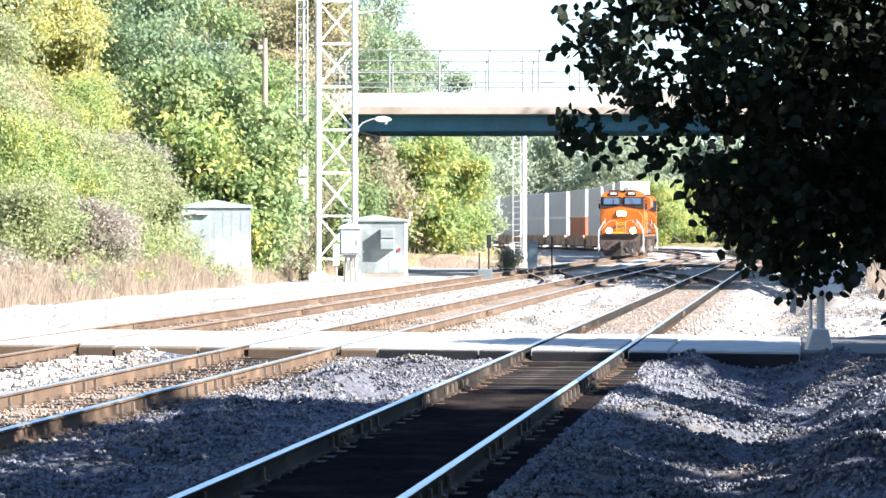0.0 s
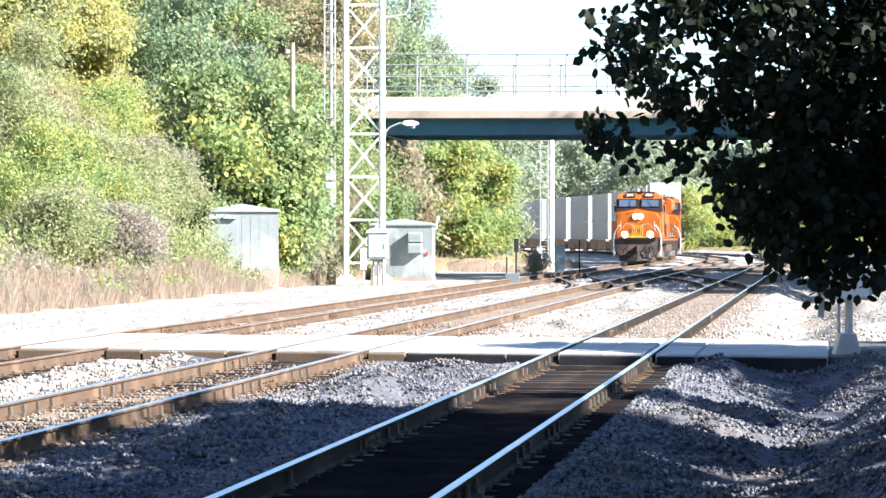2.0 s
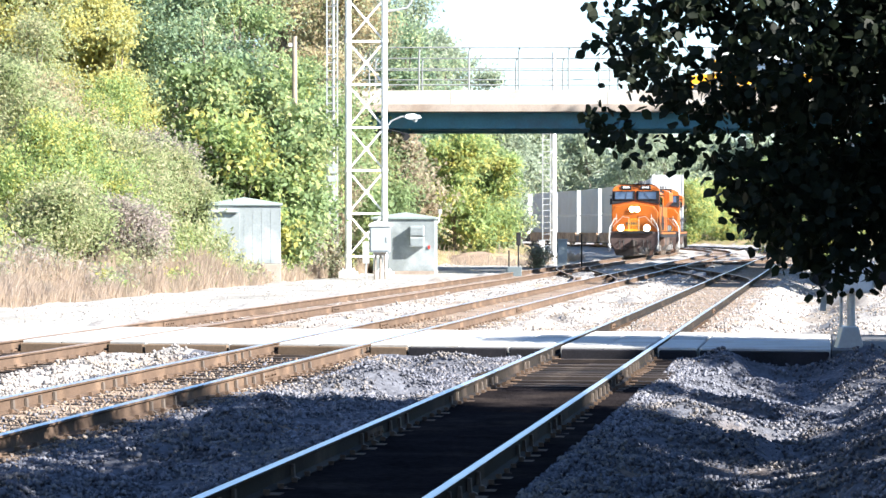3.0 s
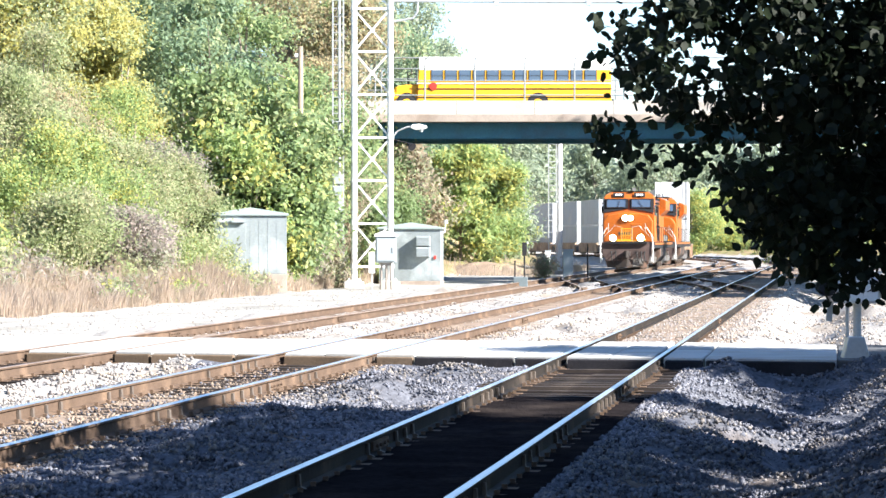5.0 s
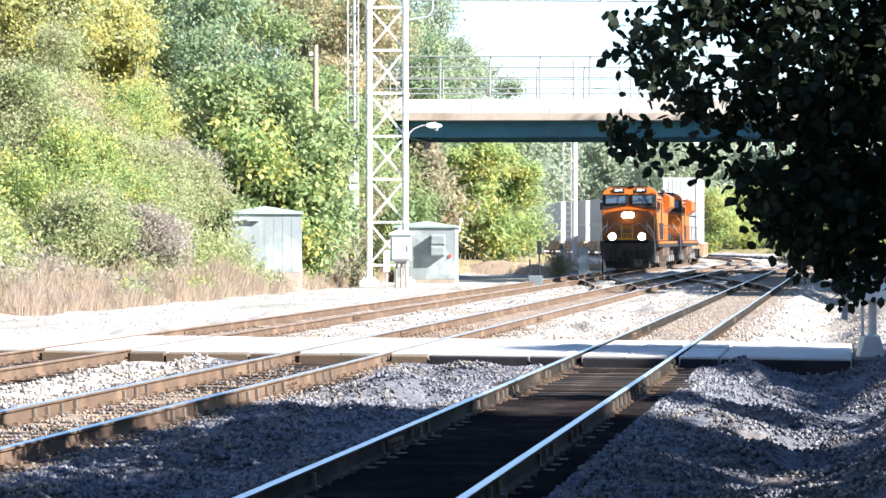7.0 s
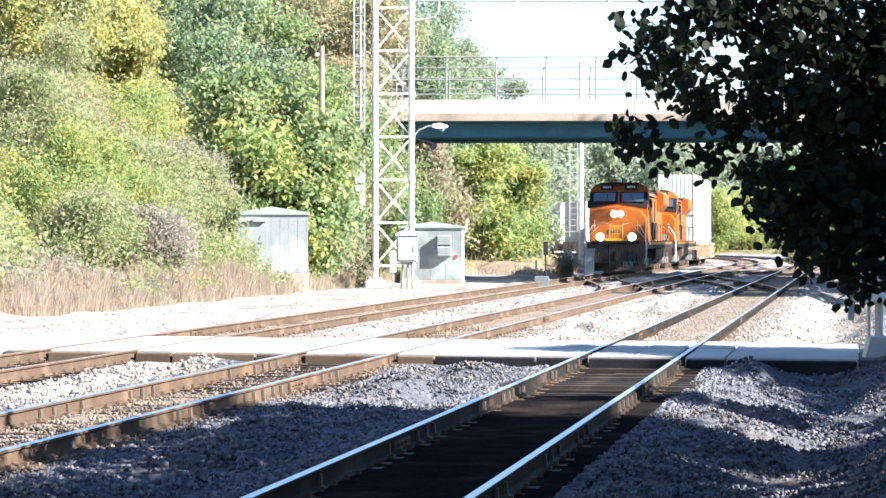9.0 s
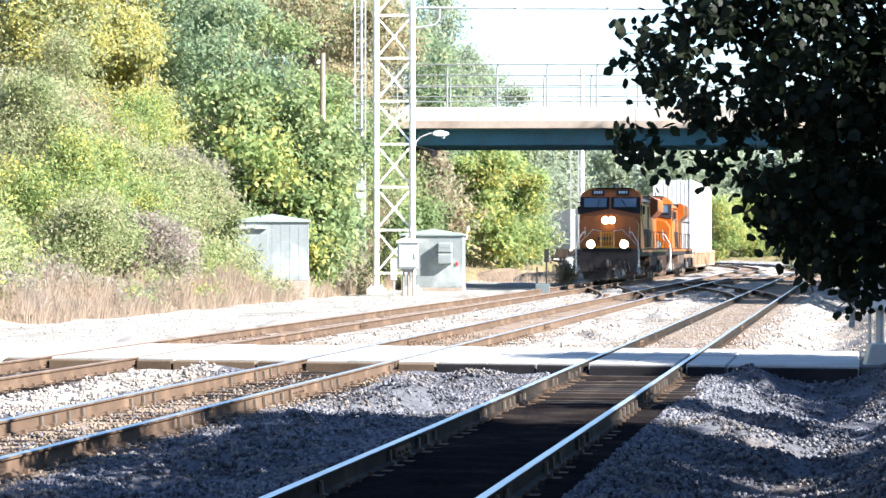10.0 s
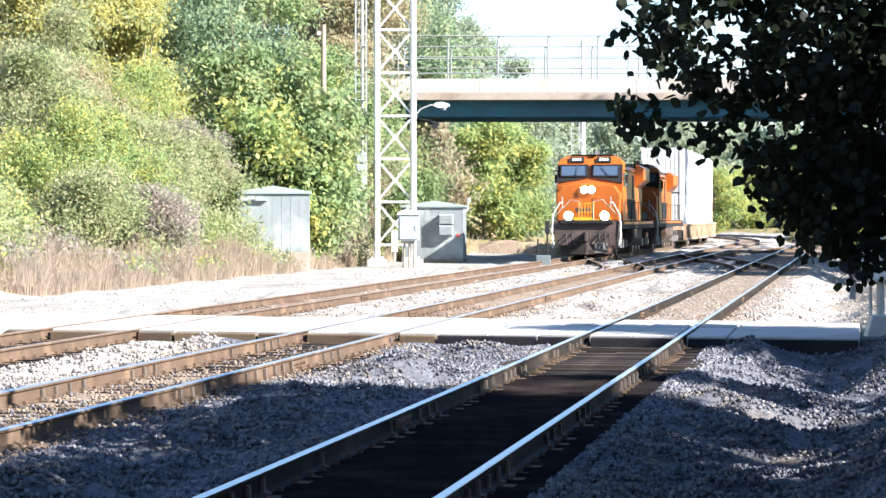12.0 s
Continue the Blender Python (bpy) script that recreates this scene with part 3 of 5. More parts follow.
# ---- bridge ----
def build_bridge():
    br = thing("road_bridge", at_d(0, 137.5, 0.1) @ Matrix.Scale(0.945, 4), "road overbridge with blue steel girders and concrete parapet", "bridge", kind="structure")
    x0, x1 = -9.6, 46.0
    for y in (0.8, 3.4, 6.0, 8.4):
        m = Mesh()
        m.box(x0 + 3, x1, y - 0.02, y + 0.02, 7.22, 8.06)
        m.box(x0 + 3, x1, y - 0.05, y + 0.05, 7.19, 7.22)
        m.box(x0 + 3, x1, y - 0.2, y + 0.2, 8.03, 8.06)
        x = x0 + 5
        while x < x1 - 1:
            m.box(x - 0.012, x + 0.012, y + 0.02, y + 0.17, 7.22, 8.03)
            x += 4.4
        part("girder", m, BLUE, br, "blue painted plate girder", bevel=0.006)
    m = Mesh()
    m.prism([(-0.28, 8.06), (9.3, 8.06), (9.3, 8.63), (0.05, 8.63), (0.05, 8.46), (-0.28, 8.46)], "x", x0, x1)
    part("deck_slab", m, CONC, br, "stained concrete deck edge", bevel=0.02)
    x = x0
    while x < x1:
        w = min(4.2, x1 - x)
        for y in (-0.24, 9.0):
            m = Mesh()
            m.prism([(y, 8.464), (y + 0.26, 8.464), (y + 0.22, 9.2), (y + 0.02, 9.2)], "x", x + 0.01, x + w - 0.01)
            part("parapet", m, CONC_L, br, bevel=0.012)
        x += 4.2
    m = Mesh().box(x0 - 30, x1, 0.1, 8.95, 8.634, 8.66)
    part("roadway", m, ASPHALT, br, "asphalt roadway")
    for y in (-0.11, 9.12):
        for z, r in ((9.5, 0.035), (10.28, 0.03), (10.92, 0.03), (11.5, 0.035)):
            part("fence_rail", Mesh().rod((x0 - 2, y, z), (x1, y, z), r), FENCE, br)
        x = -5.55
        while x < x1:
            m = Mesh()
            m.tube([(x, y, 9.2), (x, y, 10.9), (x + 0.02, y + 0.03, 11.25), (x + 0.06, y + 0.1, 11.52)], 0.05)
            m.box(x - 0.1, x + 0.1, y - 0.1, y + 0.1, 9.2, 9.23)
            part("fence_post", m, FENCE, br)
            x += 2.67
    # abutment and pier
    m = Mesh()
    m.box(x0 - 2.0, x0 + 3.2, -0.2, 9.2, -0.5, 6.97)
    part("abutment", m, CONC, br, "concrete abutment in the bank")
    for y in (0.6, 4.5, 8.3):
        m = Mesh().rod((30, y, -0.6), (30, y, 6.6), 0.5, n=20)
        part("pier_column", m, CONC, br)
    part("pier_cap", Mesh().box(29.3, 30.7, -0.1, 9.1, 6.6, 7.17), CONC, br, bevel=0.04)
    # approach bank road on both sides
    part("approach", Mesh().box(x0 - 30, x0, 0.0, 9.3, 7.2, 8.63), CONC, br)


build_bridge()


# ---- lattice mast with lamp, pipe arm and equipment box ----
def build_mast():
    d = 118.0
    mast = thing("lattice_mast", at_d(-4.62, d, -0.36), "tall white lattice mast with two tubular legs", "mast")
    h = 17.0
    for x in (-0.8, 0.78):
        m = Mesh().rod((x, 0, 0.35), (x, 0, h), 0.135, n=14)
        m.box(x - 0.3, x + 0.3, -0.3, 0.3, 0.3, 0.36)
        for a in range(4):
            m.rod((x + 0.22 * (1 if a % 2 else -1), 0.22 * (1 if a > 1 else -1), 0.3), (x + 0.22 * (1 if a % 2 else -1), 0.22 * (1 if a > 1 else -1), 0.44), 0.03, n=6)
        part("leg", m, WHITE, mast, smooth=False)
        part("footing", Mesh().box(x - 0.42, x + 0.42, -0.42, 0.42, -0.2, 0.3), CONC_L, mast, "concrete footing", bevel=0.03)
    z = 0.95
    while z < h - 1.9:
        for y in (-0.07, 0.07):
            part("strut", Mesh().bar((-0.7, y, z), (0.68, y, z), 0.09, 0.05), WHITE, mast)
        part("diagonal", Mesh().bar((-0.7, -0.06, z + 0.12), (0.68, -0.06, z + 1.74), 0.08, 0.04), WHITE, mast)
        part("diagonal", Mesh().bar((0.68, 0.06, z + 0.12), (-0.7, 0.06, z + 1.74), 0.08, 0.04), WHITE, mast)
        m = Mesh()
        m.box(-0.1, 0.1, -0.085, 0.085, z + 0.83, z + 1.03)
        part("gusset", m, WHITE, mast)
        for x in (-0.8, 0.78):
            part("collar", Mesh().rod((x, 0, z - 0.09), (x, 0, z + 0.09), 0.16, n=14), WHITE, mast)
        z += 1.87
    # street lamp on a curved arm
    m = Mesh().tube([(0.85, 0, 6.55), (1.1, -0.02, 6.85), (1.5, -0.05, 7.02), (1.75, -0.05, 7.04)], 0.035)
    arm = part("lamp_arm", m, GALV, mast, "curved lamp arm")
    m = Mesh()
    m.prism([(1.65, 6.98), (1.72, 7.12), (2.05, 7.16), (2.35, 7.06), (2.4, 6.98), (2.2, 6.9), (1.85, 6.9)], "y", -0.17, 0.07)
    part("lamp_head", m, WHITE, arm, "cobra-head lamp housing", bevel=0.03)
    part("lens", Mesh().rod((2.12, -0.05, 6.93), (2.12, -0.05, 6.8), 0.13, 0.07, n=14), GREY_BOX, arm)
    # siren below the lamp
    m = Mesh().rod((1.55, -0.1, 6.3), (1.75, -0.3, 6.12), 0.05, 0.19, n=12)
    m.rod((1.0, 0, 6.45), (1.6, -0.1, 6.3), 0.03)
    part("horn", m, BLACK, mast, "dark horn loudspeaker")
    # arm reaching out over the tracks
    m = Mesh()
    m.rod((0.7, 0, 12.5), (14.0, 0, 12.42), 0.05)
    m.tube([(0.85, 0, 11.6), (1.2, 0, 11.65), (1.75, 0, 11.75), (1.95, 0, 12.0), (1.98, 0, 12.45)], 0.05)
    m.rod((1.3, 0, 12.5), (1.3, 0, 13.2), 0.06)
    for x in (5.4, 9.4):
        m.box(x - 0.1, x + 0.1, -0.1, 0.1, 12.3, 12.52)
        m.bar((x - 0.9, 0, 12.9), (x, 0, 12.55), 0.04, 0.03)
    part("overhead_arm", m, GALV, mast, "thin galvanised arm over the tracks")
    m = Mesh()
    m.rod((-0.6, 0, 13), (-1.2, -0.1, 13.05), 0.03)
    part("bracket", m, WHITE, mast)

    box = thing("equipment_cabinet", at_d(-3.93, 115.0, -0.36), "grey steel equipment box on pipe legs", "cabinet")
    m = Mesh().box(-0.44, 0.44, -0.3, 0.3, 1.15, 2.25)
    part("body", m, GREY_BOX, box, bevel=0.03)
    m = Mesh().prism([(-0.5, 2.25), (0.5, 2.25), (0.46, 2.36), (0.2, 2.46), (-0.2, 2.46), (-0.46, 2.36)], "y", -0.36, 0.36)
    part("roof", m, WHITE, box, bevel=0.01)
    door = part("door", Mesh().box(-0.38, 0.38, -0.33, -0.3, 1.22, 2.18), GREY_BOX, box, bevel=0.01)
    part("handle", Mesh().box(0.28, 0.33, -0.36, -0.33, 1.6, 1.8), GALV, door)
    for x in (-0.22, 0.02, 0.24):
        part("leg", Mesh().rod((x, 0, 0), (x * 0.8, 0, 1.16), 0.05), STEEL, box, "dark conduit leg")
    part("gusset", Mesh().prism([(-0.3, 1.15), (0.3, 1.15), (0.2, 1.02), (-0.2, 1.02)], "y", -0.1, 0.1), STEEL, box)
    post = thing("marker_post", at_d(-4.5, 114.2, -0.36), "narrow white panel on a thin post", "post")
    part("panel", Mesh().box(-0.13, 0.13, -0.03, 0.03, 0.7, 1.6), WHITE, post, bevel=0.008)
    part("post", Mesh().rod((0, 0.05, 0), (0, 0.05, 1.5), 0.035), GALV, post)


build_mast()


# ---- relay sheds ----
def build_shed(m0, w, dep, h, label, unit):
    s = thing("relay_shed", m0, label, "equipment shed", "relay sheds")
    n = 8
    part("plinth", Mesh().box(-w / 2 - 0.02, w / 2 + 0.02, -dep / 2 - 0.02, dep / 2 + 0.02, -0.8, 0.05), CONC, s, "concrete plinth", bevel=0.02)
    part("body", Mesh().box(-w / 2, w / 2, -dep / 2, dep / 2, 0.05, h), SHED, s, bevel=0.02)
    for i in range(n + 1):
        x = -w / 2 + 0.03 + (w - 0.06) * i / n
        part("seam", Mesh().box(x - 0.015, x + 0.015, -dep / 2 - 0.007, -dep / 2 + 0.01, 0.08, h - 0.03), SHED, s)
    for y in np.linspace(-dep / 2 + 0.03, dep / 2 - 0.03, 5):
        part("seam", Mesh().box(w / 2 - 0.01, w / 2 + 0.007, y - 0.015, y + 0.015, 0.08, h - 0.03), SHED, s)
    m = Mesh()
    e = 0.09
    vs = [(-w / 2 - e, -dep / 2 - e, h), (w / 2 + e, -dep / 2 - e, h), (w / 2 + e, dep / 2 + e, h), (-w / 2 - e, dep / 2 + e, h)]
    vs += [(a, b, c + 0.09) for a, b, c in vs] + [(0, 0, h + 0.34)]
    m.add(vs, [(0, 3, 2, 1), (0, 1, 5, 4), (1, 2, 6, 5), (2, 3, 7, 6), (3, 0, 4, 7), (4, 5, 8), (5, 6, 8), (6, 7, 8), (7, 4, 8)])
    part("roof", m, ROOF_GREY, s, "low pyramid sheet roof", bevel=0.01)
    if unit == "door":
        door = part("door", Mesh().box(-w * 0.42, -w * 0.06, -dep / 2 - 0.02, -dep / 2 + 0.01, 0.15, h - 0.3), SHED, s, "steel door", bevel=0.01)
        part("handle", Mesh().box(-w * 0.38, -w * 0.30, -dep / 2 - 0.09, -dep / 2 - 0.05, 1.0, 1.08), BLACK, door)
        part("hood", Mesh().box(-w * 0.43, -w * 0.08, -dep / 2 - 0.2, -dep / 2, h - 0.27, h - 0.22), SHED, s, "rain hood over the door")
    else:
        for z in (1.2, 1.72):
            u = part("air_conditioner", Mesh().box(0.32, 0.98, -dep / 2 - 0.42, -dep / 2, z, z + 0.46), GREY_BOX, s, "wall air conditioner", bevel=0.02)
            for k in range(6):
                part("louvre", Mesh().box(0.37, 0.93, -dep / 2 - 0.435, -dep / 2 - 0.42, z + 0.06 + k * 0.06, z + 0.09 + k * 0.06), GREY_BOX, u)
        part("lamp_bracket", Mesh().tube([(w / 2, -dep / 2 + 0.1, h - 0.2), (w / 2 + 0.2, -dep / 2 + 0.1, h - 0.15), (w / 2 + 0.25, -dep / 2 + 0.1, h + 0.3)], 0.03), WHITE, s)
        part("lamp", Mesh().rod((w / 2 + 0.25, -dep / 2 + 0.1, h + 0.28), (w / 2 + 0.25, -dep / 2 + 0.1, h + 0.45), 0.09, n=10), WHITE, s, "round white lamp")
        part("cable_box", Mesh().box(w / 2 - 0.3, w / 2 - 0.2, -dep / 2 - 0.06, -dep / 2, 1.1, 1.25), RED_PAINT, s, "small red tag")


RED_PAINT = mat("red_paint", (0.5, 0.03, 0.02), 0.5, bump=0)
build_shed(at_d(-9.12, 108.3, 0.35, 4.6), 2.86, 2.2, 2.36, "pale grey metal relay shed among dry grass", "door")
build_shed(at_d(-3.2, 129.5, -0.25, -2.5), 2.9, 2.6, 2.5, "grey metal relay shed with wall air conditioners", "vent")


# ---- other masts, poles and lineside boxes ----
def build_ladder_mast(m0, h, pole_x, label, z_ladder=0.6, pole_r=0.16):
    s = thing("signal_mast", m0, label, "signal mast")
    part("pole", Mesh().rod((pole_x, 0, 0), (pole_x, 0, h), pole_r, pole_r * 0.9, n=14), GALV if pole_r < 0.1 else WHITE, s)
    part("base", Mesh().box(pole_x - 0.35, pole_x + 0.35, -0.3, 0.3, -0.2, 0.25), CONC_L, s, bevel=0.03)
    for x in (-0.27, 0.2):
        part("stringer", Mesh().box(x - 0.03, x + 0.03, -0.26, -0.2, z_ladder, h), GALV, s)
    z = z_ladder + 0.2
    while z < h:
        part("rung", Mesh().rod((-0.27, -0.23, z), (0.2, -0.23, z), 0.022, n=6), GALV, s)
        z += 0.36
    z = z_ladder + 1.5
    while z < h:
        part("standoff", Mesh().bar((pole_x, 0, z), (0.2, -0.2, z), 0.06, 0.06), GALV, s)
        z += 2.4
    return s


lm = build_ladder_mast(at_d(-6.22, 121.0, 0.1), 15.5, 0.0, "tall slender ladder mast beside the bank", 0.6, 0.075)
for i in range(6):
    part("shield", Mesh().box(-0.24, 0.17, -0.3, -0.27, 1.55 + i * 0.52, 1.96 + i * 0.52), GREY_BOX, lm, "grey ladder guard plate", bevel=0.01)
part("foot_bracket", Mesh().box(-0.5, 0.3, -0.3, -0.22, 0.75, 0.85), GALV, lm)
build_ladder_mast(at_d(4.55, 166.0, -0.4), 13.0, 0.42, "white signal mast with ladder beyond the bridge")

pole = thing("utility_pole", at_d(-7.68, 117.0, 0.6), "weathered wooden utility pole in the trees", "utility pole")
part("shaft", Mesh().rod((0, 0, -0.5), (0, 0, 9.5), 0.15, 0.105, n=12), WOOD, pole)
part("insulator", Mesh().box(-0.25, -0.05, -0.06, 0.06, 9.05, 9.2), WHITE, pole)

dwarf = thing("dwarf_signal", at_d(1.72, 112.0, -0.3), "short black dwarf signal on a concrete block", "signal")
part("block", Mesh().box(-0.3, 0.3, -0.25, 0.25, -0.1, 0.52), SHADED_BLOCK, dwarf, "concrete block coloured dark grey for shade", bevel=0.03)
part("post", Mesh().rod((0.17, 0, 0.5), (0.17, 0, 1.5), 0.035), BLACK, dwarf)
part("stake", Mesh().rod((-0.22, 0, 0.5), (-0.22, 0, 1.2), 0.03), BLACK, dwarf)
part("head", Mesh().box(0.08, 0.27, -0.12, 0.1, 1.4, 1.95), BLACK, dwarf, bevel=0.02)
lb = thing("lineside_case", at_d(4.55, 138.0, -0.35), "white lineside instrument case on a post, greyed for shadow", "cabinet")
# Grey enamel on this white case stands for the bridge's shadow.
part("body", Mesh().box(-0.25, 0.25, -0.2, 0.2, 0.1, 1.55), GREY_BOX, lb, bevel=0.03)
part("lid", Mesh().box(-0.29, 0.29, -0.24, 0.24, 1.55, 1.63), GREY_BOX, lb, bevel=0.01)
lc = thing("lineside_case", at_d(4.02, 158.0, -0.36), "white lineside instrument case on short legs", "cabinet")
part("body", Mesh().box(-0.16, 0.16, -0.12, 0.12, 0.75, 1.45), WHITE, lc, bevel=0.03)
part("lid", Mesh().box(-0.19, 0.19, -0.15, 0.15, 1.45, 1.5), GREY_BOX, lc, bevel=0.01)
part("leg", Mesh().box(-0.05, 0.05, -0.05, 0.05, 0, 0.76), GALV, lc)
st = thing("marker_stake", at_d(5.5, 137.0, -0.35), "thin dark marker stake by the track", "post")
part("stake", Mesh().rod((0, 0, 0), (0, 0, 1.9), 0.04), BLACK, st)


# ---- crossing signal by the near track ----
def build_gate():
    g = thing("crossing_signal", at_d(5.68, 41.0, -0.12), "silver crossing signal mast with white gate mechanism", "crossing signal")
    m = Mesh()
    m.prism([(-0.23, 0), (0.23, 0), (0.12, 0.42), (-0.12, 0.42)], "y", -0.18, 0.18)
    part("base", m, GALV, g, "tapered silver base casting", bevel=0.02)
    part("mast", Mesh().rod((0.03, 0, 0.4), (0.03, 0, 4.2), 0.062, n=14), GALV, g)
    part("conduit", Mesh().rod((-0.12, 0, 0.4), (-0.12, 0, 1.1), 0.025, n=8), GALV, g)
    m = Mesh().box(-0.36, 0.36, -0.2, 0.2, 0.92, 1.4)
    part("mechanism", m, WHITE, g, "white gate mechanism box", bevel=0.05)
    part("lug", Mesh().box(-0.42, 0.42, -0.05, 0.05, 1.0, 1.1), GALV, g)
    for x in (-0.44, 0.46):
        f = part("flasher_hood", Mesh().disc((x, -0.1, 1.18), (0, 1, 0), 0.15, 0.24, 18), BLACK, g, "round black lamp hood")
        part("lens", Mesh().disc((x, -0.1, 1.18), (0, 1, 0), 0.11, 0.25, 18), BLACK, f)
    part("counterweight_arm", Mesh().bar((-0.35, 0.1, 1.1), (-0.38, 0.12, 0.65), 0.09, 0.05), GALV, g)
    part("crossarm", Mesh().box(-0.6, 0.6, -0.06, 0.0, 2.5, 2.62), GALV, g, bevel=0.01)


build_gate()

# sign post on the far side of the bridge road
sp = thing("sign_post", at_d(6.8, 145.5, 8.28), "thin grey post with two arms on the bridge", "post")
part("post", Mesh().rod((0, 0, 0), (0, 0, 2.9), 0.06), GALV, sp)
part("arm", Mesh().bar((0, 0, 1.1), (0.9, 0, 1.5), 0.05, 0.04), GALV, sp)
part("box", Mesh().box(-0.14, 0.1, -0.08, 0.08, 2.1, 2.5), GREY_BOX, sp, bevel=0.01)
# ---- train ----
SPEED, NOSE_START = 5.41, 187.0     # metres a second towards the camera, and where the nose is at the start
MOVES = []                          # (thing, rows) for motions()
WHEELS = []                         # (wheelset, radius)


def wheelset(parent, y, r, name="wheelset"):
    m = Mesh()
    for x in (-0.76, 0.76):
        m.rod((x - 0.065, 0, 0), (x + 0.065, 0, 0), r, n=22)
        m.rod((x - math.copysign(0.085, x), 0, 0), (x - math.copysign(0.055, x), 0, 0), r + 0.028, n=22)
        s = math.copysign(1, x)
        for k in range(5):
            a = 2 * math.pi * k / 5
            m.box(-0.012, 0.012, -0.07, 0.07, r * 0.35, r * 0.8, 0, pose(x + s * 0.068, 0, 0, math.degrees(a)))
    m.rod((-0.9, 0, 0), (0.9, 0, 0), 0.09, n=12)
    w = part(name, m, STEEL, parent, "steel wheels on an axle", local=pose(0, y, r))
    WHEELS.append((w, r, y))
    return w


def build_loco(name_label):
    """Nose towards -y; origin at rail level under the nose."""
    L = thing("diesel_locomotive", Matrix.Identity(4), name_label, "locomotive", "locomotives of the train")
    # underframe and walkway
    part("underframe", Mesh().box(-1.5, 1.5, 0.5, 21.9, 1.25, 1.62), BLACK, L, "black walkway sill", bevel=0.02)
    part("sill_stripe", Mesh().box(-1.515, 1.515, 2.4, 20.0, 1.46, 1.58), ORANGE, L, "orange sill stripe")
    # pilot with plough
    m = Mesh()
    m.prism([(-1.24, 0.5), (1.24, 0.5), (1.46, 0.95), (1.5, 1.62), (-1.5, 1.62), (-1.46, 0.95)], "y", 0.05, 0.5)
    pil = part("pilot", m, PILOT, L, "dark grimy pilot", bevel=0.03)
    m = Mesh()
    m.add([(-1.15, 0.2, 0.12), (0, -0.18, 0.12), (1.15, 0.2, 0.12), (-1.34, 0.12, 0.7), (0, -0.02, 0.7), (1.34, 0.12, 0.7), (-1.15, 0.5, 0.12), (1.15, 0.5, 0.12), (-1.34, 0.5, 0.7), (1.34, 0.5, 0.7)],
          [(0, 1, 4, 3), (1, 2, 5, 4), (0, 3, 8, 6), (2, 7, 9, 5), (3, 4, 5, 9, 8), (0, 6, 7, 2, 1), (6, 8, 9, 7)])
    part("snow_plough", m, GRIME, pil, "black snow plough with scraped edge")
    part("plough_plate", Mesh().box(0.35, 0.95, -0.13, -0.09, 0.18, 0.62, 0, pose(0, 0, 0, 0, 0, 7)), SILVER, pil, "scraped pale plough plate")
    m = Mesh().box(-0.2, 0.2, -0.35, 0.1, 0.78, 1.05)
    m.rod((0, -0.35, 0.7), (0, -0.35, 1.12), 0.13, n=12)
    part("coupler", m, GRIME, pil, bevel=0.02)
    for x in (-0.9, -0.65, 0.6, 0.85, 1.05):
        part("air_hose", Mesh().tube([(x, 0.05, 1.05), (x, -0.18, 0.9), (x + 0.04, -0.2, 0.55), (x + 0.1, -0.1, 0.4)], 0.032), RUBBER, pil)
    for s in (-1, 1):
        for k in range(4):
            part("step", Mesh().box(s * 1.53 - 0.14, s * 1.53 + 0.05, 0.1, 0.55, 0.42 + k * 0.3, 0.46 + k * 0.3), SILVER, pil)
        part("step_side", Mesh().box(s * 1.56 - 0.02, s * 1.56 + 0.02, 0.08, 0.12, 0.4, 1.62), WHITE, pil)
    part("anticlimber", Mesh().box(-1.2, 1.2, -0.12, 0.1, 1.5, 1.66), BLACK, L, bevel=0.02)
    # short hood
    m = Mesh()
    prof = [(-1.42, 1.62), (1.42, 1.62), (1.46, 2.85), (1.2, 3.22), (0.3, 3.36), (-0.3, 3.36), (-1.2, 3.22), (-1.46, 2.85)]
    m.prism(prof, "y", 0.75, 2.3)
    part("nose", m, ORANGE, L, "orange short hood", bevel=0.05)
    part("nose_door", Mesh().box(0.22, 0.78, 0.72, 0.76, 1.72, 2.72), ORANGE, L, bevel=0.01)
    part("nose_emblem", Mesh().box(-0.55, 0.15, 0.735, 0.75, 2.02, 2.22), PILOT, L, "dark painted emblem bar")
    part("nose_band", Mesh().box(-1.06, 1.06, 0.738, 0.748, 1.66, 1.78), BUS_Y, L, "yellow band at the nose foot")
    # cab
    m = Mesh()
    prof = [(1.62, 1.62), (4.2, 1.62), (4.2, 4.36), (3.6, 4.62), (2.3, 4.62), (1.95, 4.46), (1.80, 4.24), (1.56, 3.3)]
    cabv = []
    n = len(prof)
    for sx in (-1, 1):
        for y, z in prof:
            w = 1.52 if z < 4.3 else (1.4 if z < 4.5 else 1.1)
            cabv.append((sx * w, y, z))
    m.add(cabv, [(i, (i + 1) % n, (i + 1) % n + n, i + n) for i in range(n)] + [tuple(range(n))[::-1], tuple(range(n, 2 * n))])
    cab = part("cab", m, ORANGE, L, "orange crew cab", bevel=0.04)
    part("cab_roof", Mesh().prism([(-1.04, 4.615), (1.04, 4.615), (0.85, 4.68), (-0.85, 4.68)], "y", 2.2, 4.1), BLACK, cab, bevel=0.02)
    # dark mask below the windows, sloping to the middle
    m = Mesh()
    for s in (-1, 1):
        m.add([(s * 1.5, 1.52, 3.36), (s * 0.05, 1.56, 3.62), (s * 0.05, 1.74, 4.2), (s * 1.5, 1.74, 4.2), (s * 1.5, 1.62, 3.36), (s * 0.05, 1.66, 3.62)], [(0, 1, 2, 3), (0, 4, 5, 1)])
    part("window_mask", m, BLACK, cab, "black band under the windscreens")
